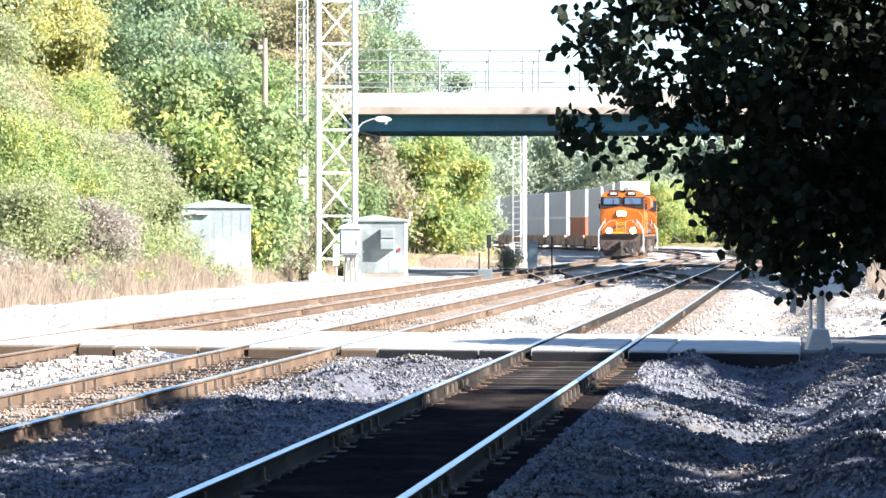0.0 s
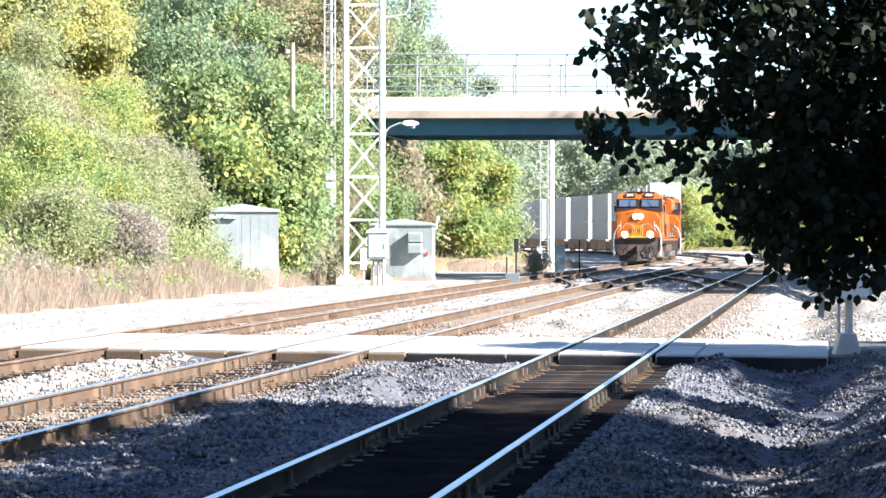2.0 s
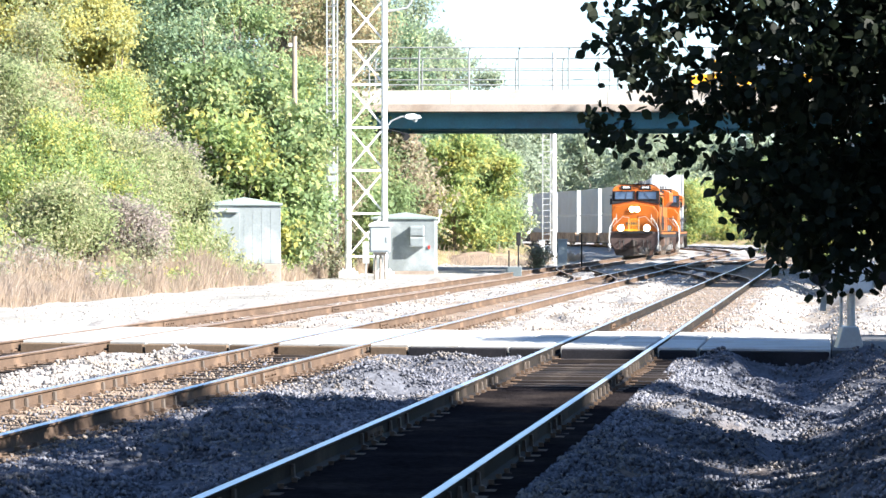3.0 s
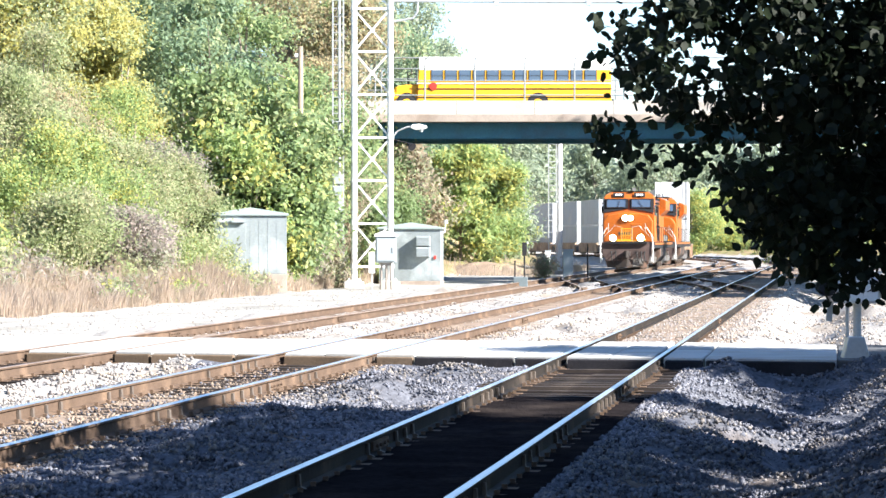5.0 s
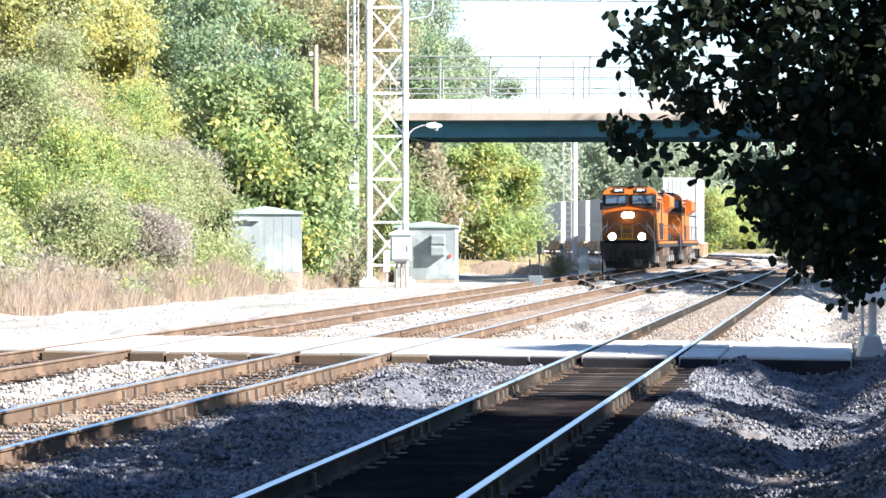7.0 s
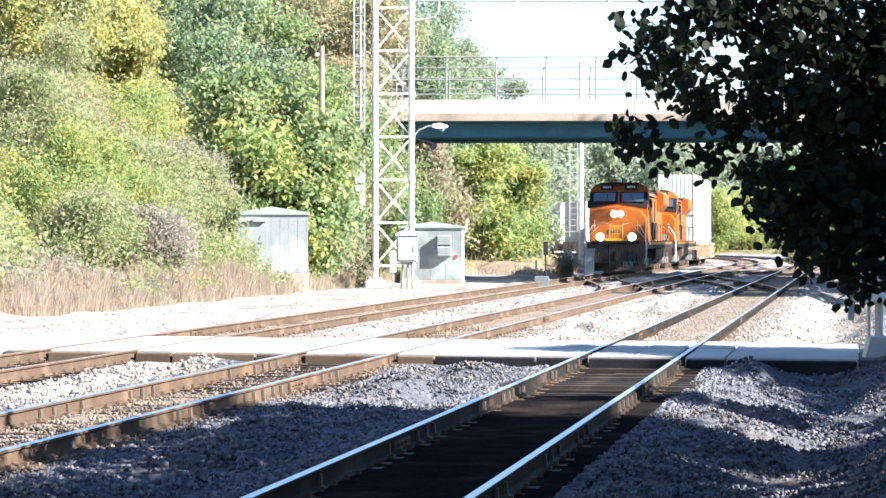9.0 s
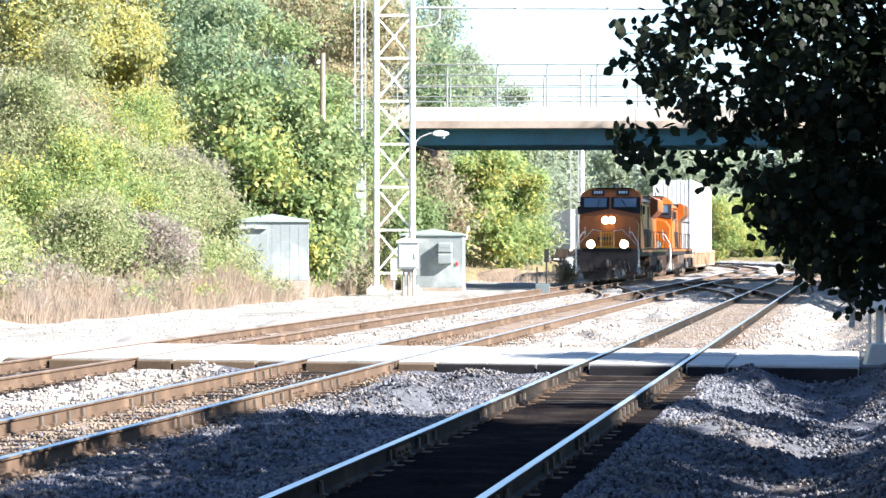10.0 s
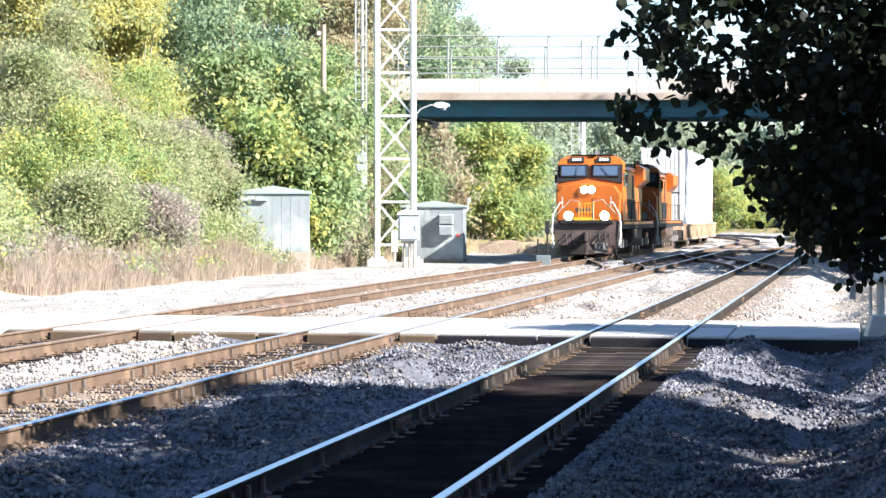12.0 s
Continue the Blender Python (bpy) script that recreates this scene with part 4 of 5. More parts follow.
    slope = math.degrees(math.atan2(0.24, 0.94))
    for s in (-1, 1):
        pane = Mesh().box(-0.56, 0.56, -0.02, 0.02, -0.23, 0.23)
        w = part("windscreen", pane, GLASS, cab, "dark windscreen", local=pose(s * 0.74, 1.64, 3.92, -slope))
        fr = Mesh()
        for x0, x1, z0, z1 in ((-0.61, -0.56, -0.28, 0.28), (0.56, 0.61, -0.28, 0.28), (-0.56, 0.56, 0.23, 0.28), (-0.56, 0.56, -0.28, -0.23)):
            fr.box(x0, x1, -0.04, 0.02, z0, z1)
        part("frame", fr, BLACK, w)
        part("wiper", Mesh().rod((0.1, -0.05, -0.24), (-0.18 * s, -0.06, 0.16), 0.014, n=5), BLACK, w)
        b = part("number_board", Mesh().box(-0.33, 0.33, -0.04, 0.05, -0.13, 0.13), BOARD, cab, "lit number board", local=pose(s * 0.62, 1.86, 4.42, -30))
        for k in range(4):
            part("digit_bar", Mesh().box(-0.2 + k * 0.11, -0.13 + k * 0.11, -0.05, -0.04, -0.07, 0.07), WHITE, b)
        part("side_window", Mesh().box(s * 1.5 - 0.03, s * 1.5 + 0.03, 2.3, 3.0, 3.2, 3.85), GLASS, cab)
        part("side_window", Mesh().box(s * 1.5 - 0.03, s * 1.5 + 0.03, 3.1, 3.8, 3.2, 3.85), GLASS, cab)
        part("mirror", Mesh().box(s * 1.62 - 0.06, s * 1.62 + 0.06, 2.2, 2.25, 3.35, 3.75), BLACK, cab)
        part("sunshade", Mesh().box(s * 1.58 - 0.1, s * 1.58 + 0.1, 2.2, 3.9, 3.92, 3.96), BLACK, cab)
    # lights
    h = part("headlight", Mesh().box(-0.34, 0.34, 0.66, 0.95, 2.88, 3.2), BLACK, L, "twin headlight housing", bevel=0.04)
    for x in (-0.16, 0.16):
        part("lens", Mesh().disc((x, 0.65, 3.04), (0, 1, 0), 0.17, 0.05, 20), LAMP, h, "lit headlight lens")
    for s in (-1, 1):
        dl = part("ditch_light", Mesh().rod((s * 0.82, 0.04, 1.86), (s * 0.82, 0.3, 1.86), 0.225, n=18), BLACK, L, "ditch light on the walkway")
        part("lens", Mesh().disc((s * 0.82, 0.03, 1.86), (0, 1, 0), 0.2, 0.03, 20), LAMP, dl, "lit ditch light lens")
        # grab rails
        part("handrail", Mesh().tube([(s * 1.5, 0.1, 1.2), (s * 1.52, 0.08, 1.75), (s * 1.1, 0.05, 2.2), (s * 1.1, 0.05, 2.72)], 0.018), GALV, L)
        part("handrail", Mesh().tube([(s * 0.3, 0.12, 1.64), (s * 0.3, 0.1, 2.5), (s * 0.72, 0.1, 2.58), (s * 1.08, 0.1, 2.2)], 0.015), GALV, L)
        part("side_rail", Mesh().tube([(s * 1.48, 4.6, 2.5), (s * 1.48, 12, 2.52), (s * 1.48, 21, 2.5)], 0.018), BLACK, L)
        for y in np.arange(4.8, 21.2, 2.05):
            part("stanchion", Mesh().rod((s * 1.48, y, 1.6), (s * 1.48, y, 2.5), 0.016, n=6), BLACK, L)
    gate = Mesh()
    for x in np.linspace(-0.34, 0.34, 6):
        gate.rod((x, 0.02, 1.66), (x, 0.02, 2.42), 0.014, n=6)
    gate.rod((-0.36, 0.02, 2.42), (0.36, 0.02, 2.42), 0.018, n=6)
    gate.rod((-0.36, 0.02, 2.02), (0.36, 0.02, 2.02), 0.014, n=6)
    part("walkway_gate", gate, BUS_Y, L, "yellow barred gate on the front walkway")
    for s in (-1, 1):
        part("front_grab_iron", Mesh().tube([(s * 1.46, 0.06, 0.5), (s * 1.56, -0.02, 1.1), (s * 1.52, 0.02, 1.9), (s * 1.2, 0.04, 2.45), (s * 1.05, 0.06, 2.45)], 0.026), WHITE, L, "white bent grab iron")
        part("nose_light_bracket", Mesh().box(s * 0.82 - 0.26, s * 0.82 + 0.26, 0.1, 0.34, 1.6, 1.68), BLACK, L)
    # long hood
    m = Mesh().prism([(-0.9, 1.62), (0.9, 1.62), (0.9, 4.15), (0.7, 4.4), (-0.7, 4.4), (-0.9, 4.15)], "y", 4.2, 20.6)
    part("long_hood", m, ORANGE, L, "orange engine hood", bevel=0.03)
    part("hood_roof", Mesh().prism([(-0.92, 4.02), (0.92, 4.02), (0.72, 4.43), (-0.72, 4.43)], "y", 4.25, 20.5), BLACK, L, "black hood roof")
    for s in (-1, 1):
        for k, y in enumerate(np.arange(5.0, 16.0, 1.1)):
            part("hood_door", Mesh().box(s * 0.91 - 0.015, s * 0.91 + 0.015, y, y + 1.0, 2.72, 3.9), ORANGE if k % 4 else BLACK, L, bevel=0.008)
            part("lower_hood_door", Mesh().box(s * 0.91 - 0.02, s * 0.91 + 0.02, y, y + 1.0, 1.7, 2.68), BLACK, L, bevel=0.008)
        part("radiator_wing", Mesh().prism([(s * 0.9, 3.3), (s * 1.3, 3.68), (s * 1.3, 4.3), (s * 0.9, 4.5)], "y", 16.2, 20.4), ORANGE, L, "flared radiator", bevel=0.02)
        b = part("blower_housing", Mesh().prism([(s * 0.85, 2.5), (s * 1.14, 2.75), (s * 1.14, 3.85), (s * 1.04, 4.25), (s * 0.85, 4.38)], "y", 4.24, 6.6), ORANGE, L, "orange blower housing", bevel=0.05)
        for z in np.arange(2.9, 3.8, 0.16):
            part("louvre", Mesh().box(s * 1.15 - 0.015, s * 1.15 + 0.015, 4.5, 6.4, z, z + 0.09), BLACK, b)
    part("exhaust", Mesh().box(-0.35, 0.35, 10.5, 11.3, 4.4, 4.62), GRIME, L)
    for x in (-0.6, 0.1, 0.5):
        part("aerial", Mesh().rod((x, 2.6, 4.65), (x, 2.6, 4.9), 0.03, n=6), BLACK, L)
    part("air_horn", Mesh().rod((0.3, 2.4, 4.72), (0.3, 1.9, 4.76), 0.05, 0.12, n=10), SILVER, L)
    # fuel tank and trucks
    part("fuel_tank", Mesh().prism([(-1.45, 0.75), (-1.1, 0.38), (1.1, 0.38), (1.45, 0.75), (1.45, 1.25), (-1.45, 1.25)], "y", 8.4, 13.8), GRIME, L, bevel=0.05)
    for y0 in (1.6, 14.9):
        t = part("truck", Mesh().box(-1.12, -0.9, y0, y0 + 5.4, 0.5, 0.85).box(0.9, 1.12, y0, y0 + 5.4, 0.5, 0.85).box(-1.0, 1.0, y0 + 1.5, y0 + 1.9, 0.5, 0.9).box(-1.0, 1.0, y0 + 3.5, y0 + 3.9, 0.5, 0.9), SILVER, L, "silver three-axle truck", bevel=0.03)
        for k in range(3):
            y = y0 + 0.75 + k * 1.95
            wheelset(L, y, 0.53)
            for s in (-1, 1):
                part("axle_box", Mesh().box(s * 1.2 - 0.12, s * 1.2 + 0.12, y - 0.2, y + 0.2, 0.36, 0.72), SILVER, t, bevel=0.03)
                part("spring", Mesh().rod((s * 1.16, y + 0.42, 0.55), (s * 1.16, y + 0.42, 1.0), 0.1, n=10), GRIME, t)
    return L


def pose_on_line(s0, length, inset=2.5):
    a, b = along(s0 + inset), along(s0 + length - inset)
    pa, pb = W(a[0], a[1]), W(b[0], b[1])
    d = (pb - pa).normalized()
    p = pa - d * inset
    return pose(p.x, p.y, 0, 0, 0, math.degrees(math.atan2(-d.x, d.y)))


def train_rows(offset, length, lift=None):
    rows = []
    for i in range(25):
        t = i * 0.5
        m = pose_on_line(NOSE_START - SPEED * t + offset, length)
        rows.append((t, m if lift is None else m @ lift))
    return rows


loco = build_loco("leading orange diesel locomotive with lit headlights")
MOVES.append((loco, train_rows(0.0, 22.3)))
LAMP_OFF = mat("dark_lens", (0.25, 0.25, 0.24), 0.1, bump=0)
n_lead = len(WHEELS)
loco2 = build_loco("second orange diesel locomotive coupled behind the first")
for o in loco2.children_recursive:
    if o.name.startswith("lens"):
        o.data.materials[0] = LAMP_OFF
        o["label"] = "unlit lens"
MOVES.append((loco2, train_rows(23.0, 22.3)))


def container_mesh(length, w=2.5, h=2.85):
    """A corrugated box: ribs along sides and front, frame posts at the corners."""
    m = Mesh()
    hw = w / 2
    n = int(length / 0.28)
    for s in (-1, 1):
        vs, fs = [], []
        y = 0.12
        step = (length - 0.24) / n
        pts = []
        for i in range(n):
            pts += [(y, hw - 0.03), (y + step * 0.3, hw - 0.03), (y + step * 0.5, hw), (y + step * 0.8, hw)]
            y += step
        pts.append((length - 0.12, hw - 0.03))
        for yy, x in pts:
            vs += [(s * x, yy, 0.14), (s * x, yy, h - 0.1)]
        for i in range(len(pts) - 1):
            fs.append((2 * i, 2 * i + 2, 2 * i + 3, 2 * i + 1))
        m.add(vs, fs)
        for y0 in (0, length - 0.14):
            m.box(s * (hw - 0.06) - 0.07, s * (hw - 0.06) + 0.07, y0, y0 + 0.14, 0, h)
        m.box(s * (hw - 0.05) - 0.055, s * (hw - 0.05) + 0.055, 0.1, length - 0.1, 0, 0.15)
        m.box(s * (hw - 0.05) - 0.05, s * (hw - 0.05) + 0.05, 0.1, length - 0.1, h - 0.12, h - 0.005)
    for yy in (0.05, length - 0.05):
        for i in range(8):
            x = -hw + 0.12 + i * (w - 0.24) / 8
            m.box(x, x + (w - 0.24) / 8 * 0.55, yy - 0.03, yy + 0.03, 0.1, h - 0.08)
        m.box(-hw + 0.08, hw - 0.08, yy - 0.015, yy + 0.015, 0.05, h - 0.05)
    m.box(-hw + 0.02, hw - 0.02, 0.05, length - 0.05, h - 0.06, h - 0.02)
    m.box(-hw + 0.05, hw - 0.05, 0.05, length - 0.05, 0.05, 0.12)
    return m


CAR_LEN, BOX_LEN = 14.7, 12.19
box_data = {}
for nm, k in (("container_white", BOX_W), ("container_grey", BOX_G), ("container_red", BOX_R)):
    box_data[nm] = container_mesh(BOX_LEN).data("container", k)


def build_well_car():
    c = thing("well_car", Matrix.Identity(4), "grimy tan well car under stacked containers", "rail car", "well cars of the train")
    y0, y1 = 1.1, CAR_LEN - 1.1
    for s in (-1, 1):
        m = Mesh().box(s * 1.42 - 0.05, s * 1.42 + 0.05, y0, y1, 0.42, 1.35)
        for y in np.arange(y0 + 0.3, y1, 1.25):
            m.box(s * 1.49 - 0.04, s * 1.49 + 0.04, y, y + 0.12, 0.42, 1.35)
        m.box(s * 1.46 - 0.09, s * 1.46 + 0.09, y0, y1, 1.3, 1.42)
        m.box(s * 1.46 - 0.09, s * 1.46 + 0.09, y0, y1, 0.38, 0.5)
        part("well_side", m, WELL, c)
    part("well_floor", Mesh().box(-1.4, 1.4, y0, y1, 0.3, 0.4), GRIME, c)
    for y in (y0, y1):
        part("end_platform", Mesh().box(-1.4, 1.4, y - 1.05 if y == y0 else y, y if y == y0 else y + 1.05, 1.0, 1.22), WELL, c, bevel=0.02)
    for y in (0.15, CAR_LEN - 0.15):
        t = part("truck", Mesh().box(-1.08, -0.92, y - 1.2, y + 1.2, 0.4, 0.72).box(0.92, 1.08, y - 1.2, y + 1.2, 0.4, 0.72).box(-1, 1, y - 0.25, y + 0.25, 0.45, 0.95), GRIME, c, bevel=0.02)
        for k in (-0.85, 0.85):
            m = Mesh()
            for x in (-0.76, 0.76):
                m.rod((x - 0.06, y + k, 0.46), (x + 0.06, y + k, 0.46), 0.46, n=18)
            m.rod((-0.9, y + k, 0.46), (0.9, y + k, 0.46), 0.07, n=8)
            part("wheelset", m, STEEL, t)
    return c


first = build_well_car()
rng = random.Random(4)
for i in range(24):
    car = first if i == 0 else copy_thing(first, Matrix.Identity(4))
    off = 46.2 + i * CAR_LEN
    MOVES.append((car, train_rows(off, CAR_LEN, None)))
    for lvl, z in ((0, 0.45), (1, 3.32)):
        kind = rng.choice(["container_white", "container_white", "container_grey"])
        if (i, lvl) in ((3, 0),):
            kind = "container_red"
        ob = new("freight_container", box_data[kind])
        colour = {"container_white": "white", "container_grey": "pale grey", "container_red": "rust red"}[kind]
        tagged(ob, colour + " corrugated freight container " + ("stacked on another" if lvl else "set down in a well car"), "container", "containers of the train")
        MOVES.append((ob, train_rows(off, CAR_LEN, pose(0, (CAR_LEN - BOX_LEN) / 2, z))))


# ---- school bus ----
def build_bus():
    """Nose towards -x; origin on the road under the nose."""
    b = thing("school_bus", Matrix.Identity(4), "yellow school bus with white roof on the bridge", "bus")
    L = 12.1
    m = Mesh().prism([(1.5, 0.55), (L, 0.55), (L, 2.32), (1.6, 2.32)], "y", -1.2, 1.2)
    body = part("body", m, BUS_Y, b, bevel=0.05)
    m = Mesh()
    m.prism([(-1.2, 2.32), (1.2, 2.32), (1.16, 2.72), (0.85, 3.0), (0.4, 3.1), (-0.4, 3.1), (-0.85, 3.0), (-1.16, 2.72)], "x", 1.62, L - 0.03)
    part("roof", m, WHITE, b, "white rounded roof", bevel=0.03)
    part("bonnet", Mesh().prism([(0.05, 0.6), (1.55, 0.6), (1.55, 1.6), (0.5, 1.5), (0.1, 1.25)], "y", -1.0, 1.0), BUS_Y, b, bevel=0.08)
    part("windscreen", Mesh().box(1.46, 1.5, -1.05, 1.05, 1.6, 2.5), GLASS, b)
    part("front_bumper", Mesh().box(-0.08, 0.1, -1.15, 1.15, 0.45, 0.75), BLACK, b, bevel=0.03)
    part("rear_bumper", Mesh().box(L - 0.02, L + 0.14, -1.15, 1.15, 0.45, 0.75), BLACK, b, bevel=0.03)
    for s in (-1, 1):
        for k in range(12):
            x = 2.3 + k * 0.76
            w = part("window", Mesh().box(x, x + 0.62, s * 1.205 - 0.012, s * 1.205 + 0.012, 1.72, 2.32), GLASS, b)
            fr = Mesh().box(x, x + 0.62, s * 1.222 - 0.01, s * 1.222 + 0.01, 2.0, 2.03)
            fr.box(x - 0.02, x, s * 1.22 - 0.012, s * 1.22 + 0.012, 1.7, 2.34)
            fr.box(x + 0.62, x + 0.64, s * 1.22 - 0.012, s * 1.22 + 0.012, 1.7, 2.34)
            part("sash", fr, BLACK, w)
        for z in (0.82, 1.28, 1.58):
            part("rub_rail", Mesh().box(1.5, L, s * 1.215 - 0.015, s * 1.215 + 0.015, z, z + 0.055), BLACK if z < 1.5 else WHITE, b)
        part("stop_sign", Mesh().disc((2.4, s * 1.25, 1.45), (0, 1, 0), 0.22, 0.02, 8), RED_PAINT, b)
        for x in (0.95, L - 4.0):
            part("wheel_arch", Mesh().disc((x, s * 1.19, 0.52), (0, 1, 0), 0.58, 0.05, 24), BLACK, b)
        part("mirror_arm", Mesh().tube([(1.4, s * 1.1, 2.3), (1.0, s * 1.35, 2.2), (1.0, s * 1.35, 1.6)], 0.025), BLACK, b)
    for s in (-1, 1):
        for x in (0.95, L - 4.0):
            m = Mesh().disc((0, 0, 0), (0, 1, 0), 0.5, 0.28, 24)
            w = part("wheel", m, RUBBER, b, "black tyre", local=pose(x, s * 1.08, 0.5))
            rim = Mesh().disc((0, s * 0.15, 0), (0, 1, 0), 0.27, 0.02, 16)
            for k in range(5):
                a = 2 * math.pi * k / 5
                rim.disc((0.18 * math.cos(a), s * 0.165, 0.18 * math.sin(a)), (0, 1, 0), 0.04, 0.02, 8)
            part("rim", rim, BUS_Y, w)
            BUS_WHEELS.append((w, x, s))
    part("rear_lamp", Mesh().box(L, L + 0.03, -1.1, -0.8, 2.4, 2.6), RED_PAINT, b)
    return b


BUS_WHEELS = []
bus = build_bus()
bus.scale = (0.945, 0.945, 0.945)
BUS_D, BUS_ROAD = 140.8, 8.29
BUS_X = [(0.0, 42.0), (2.0, 20.6), (2.8, 12.7), (3.2, 9.2), (4.8, -3.05), (5.0, -4.6), (5.5, -8.15), (6.0, -11.65), (6.5, -15.0), (7.0, -18.3), (8.0, -24.8), (10.0, -37), (12.0, -50)]
# ---- vegetation ----
def leaves_mesh(name, material, centres, spread, per, size, rng, droop=0.3, rounded=False, small=False):
    """Leaves gathered round twig ends: each leaf a folded blade."""
    c = np.repeat(np.asarray(centres, float), per, axis=0)
    n = len(c)
    c = c + rng.normal(0, 1, (n, 3)) * np.asarray(spread)
    d = rng.normal(0, 1, (n, 3))
    d[:, 2] -= droop
    d /= np.linalg.norm(d, axis=1)[:, None]
    u = rng.normal(0, 1, (n, 3))
    u += np.array((0.55, -0.5, 0.9))
    s = np.cross(d, u)
    s /= np.linalg.norm(s, axis=1)[:, None] + 1e-9
    up = np.cross(s, d)
    ln = size * rng.uniform(0.65, 1.35, (n, 1))
    wd = ln * (rng.uniform(0.32, 0.46, (n, 1)) if rounded else rng.uniform(0.2, 0.36, (n, 1)))
    if rounded:
        pts = [c, c + d * ln * 0.22 + s * wd * 0.85 + up * ln * 0.05, c + d * ln * 0.6 + s * wd + up * ln * 0.03, c + d * ln, c + d * ln * 0.6 - s * wd + up * ln * 0.03, c + d * ln * 0.22 - s * wd * 0.85 + up * ln * 0.05]
        k = 6
        quad = [(0, 1, 2, 3), (0, 3, 4, 5)]
    elif small:
        pts = [c + s * wd * 0.9, c + d * ln, c - s * wd * 0.9]
        k = 3
        quad = [(0, 1, 2)]
    else:
        pts = [c, c + d * ln * 0.45 + s * wd + up * ln * 0.06, c + d * ln, c + d * ln * 0.45 - s * wd + up * ln * 0.06]
        k = 4
        quad = [(0, 1, 2, 3)]
    v = np.stack(pts, 1).reshape(-1, 3)
    base = np.arange(n) * k
    f = np.concatenate([np.stack([base + i for i in q], 1) for q in quad])
    me = bpy.data.meshes.new(name)
    me.vertices.add(len(v))
    me.vertices.foreach_set("co", v.astype(np.float32).ravel())
    e = f.shape[1]
    me.loops.add(len(f) * e)
    me.loops.foreach_set("vertex_index", f.astype(np.int32).ravel())
    me.polygons.add(len(f))
    me.polygons.foreach_set("loop_start", (np.arange(len(f)) * e).astype(np.int32))
    me.polygons.foreach_set("loop_total", np.full(len(f), e, np.int32))
    me.materials.append(material)
    me.update(calc_edges=True)
    return me


def crown_centres(rng, h, r, base, n, shape=0.85):
    """Twig ends in an uneven crown: several lobes of unlike size."""
    lobes = []
    for i in range(16):
        k = i / 15
        z = base + (h - base) * (0.12 + 0.8 * k)
        w = r * (1 - abs(k - 0.42) ** 1.6 * 1.25)
        a = rng.uniform(0, 2 * math.pi)
        e = rng.uniform(0.15, 0.6) * w
        lobes.append((math.cos(a) * e * 1.5, math.sin(a) * e * 1.5, z + rng.normal(0, 0.05) * h, w * rng.uniform(0.22, 0.6)))
    out = []
    while len(out) < n:
        x, y, z, w = lobes[int(rng.integers(0, 16))]
        d = rng.normal(0, 1, 3)
        d /= np.linalg.norm(d)
        q = w * (rng.uniform(0.2, 1) ** 0.5) * (1 + 0.75 * noise.noise(Vector((d[0] * 2.2 + x, d[1] * 2.2 + y, d[2] * 2.2 + z))))
        out.append((x + d[0] * q, y + d[1] * q, z + d[2] * q * shape))
    return out


def build_tree(name, x, d, h, r, material, n, per, size, seed, label, base=0.25, z=None, category="tree", group="trees on the bank", spread=0.22, small=True):
    rng = np.random.default_rng(seed)
    o, q = OQ(x, d)
    z0 = (ground_z(o, q) if z is None else z) - 0.15
    t = thing(name, at_d(x, d, z0), label, category, group)
    cs = crown_centres(rng, h, r, h * base, n)
    m = Mesh()
    lean = rng.normal(0, 0.04, 2) * h
    top = Vector((lean[0], lean[1], h * 0.85))
    pts = [Vector((0, 0, 0)), Vector((lean[0] * 0.2, lean[1] * 0.3, h * 0.3)), Vector((lean[0] * 0.7, lean[1] * 0.6, h * 0.6)), top]
    m.tube(pts, 0.012 * h + 0.03, 8, 0, 0.2)
    for i in range(14):
        e = Vector(cs[int(rng.integers(0, len(cs)))])
        k = rng.uniform(0.2, 0.8)
        a = pts[0].lerp(top, k)
        mid = a.lerp(e, 0.5) + Vector((0, 0, 0.06 * h))
        m.tube([a, mid, e], 0.004 * h + 0.012, 5, 0, 0.3)
    part("trunk", m, BARK, t)
    part("crown", leaves_mesh("crown", material, cs, (spread * 1.1, spread * 1.1, spread * 0.8), per, size, rng, small=small), [], t)
    return t


def build_grass(name, label, x_of, n, seed, h0, h1, material, kind="stuff"):
    rng = np.random.default_rng(seed)
    vs, fs = [], []
    for i in range(n):
        o, q = x_of(rng)
        if noise.noise(Vector((o * 0.45, q * 0.22, 6.0))) < -0.12 - 0.3 * rng.random():
            continue
        p = W(o, q, ground_z(o, q) - 0.05)
        h = rng.uniform(h0, h1) * max(0.2, 0.8 + 1.7 * noise.noise(Vector((o * 0.6, q * 0.35, 2.0))))
        a = rng.uniform(0, math.pi)
        w = 0.012 + 0.012 * rng.random()
        lx, ly = rng.normal(0, 0.22, 2) * h
        k = len(vs)
        vs += [(p.x - w * math.cos(a), p.y - w * math.sin(a), p.z), (p.x + w * math.cos(a), p.y + w * math.sin(a), p.z),
               (p.x + lx * 0.4 + w * 0.8, p.y + ly * 0.4, p.z + h * 0.6), (p.x + lx * 0.4 - w * 0.8, p.y + ly * 0.4, p.z + h * 0.6), (p.x + lx, p.y + ly, p.z + h)]
        fs += [(k, k + 1, k + 2, k + 3), (k + 3, k + 2, k + 4)]
    me = bpy.data.meshes.new(name)
    me.from_pydata(vs, [], fs)
    me.materials.append(material)
    tagged(new(name, me), label, "grass", kind=kind)


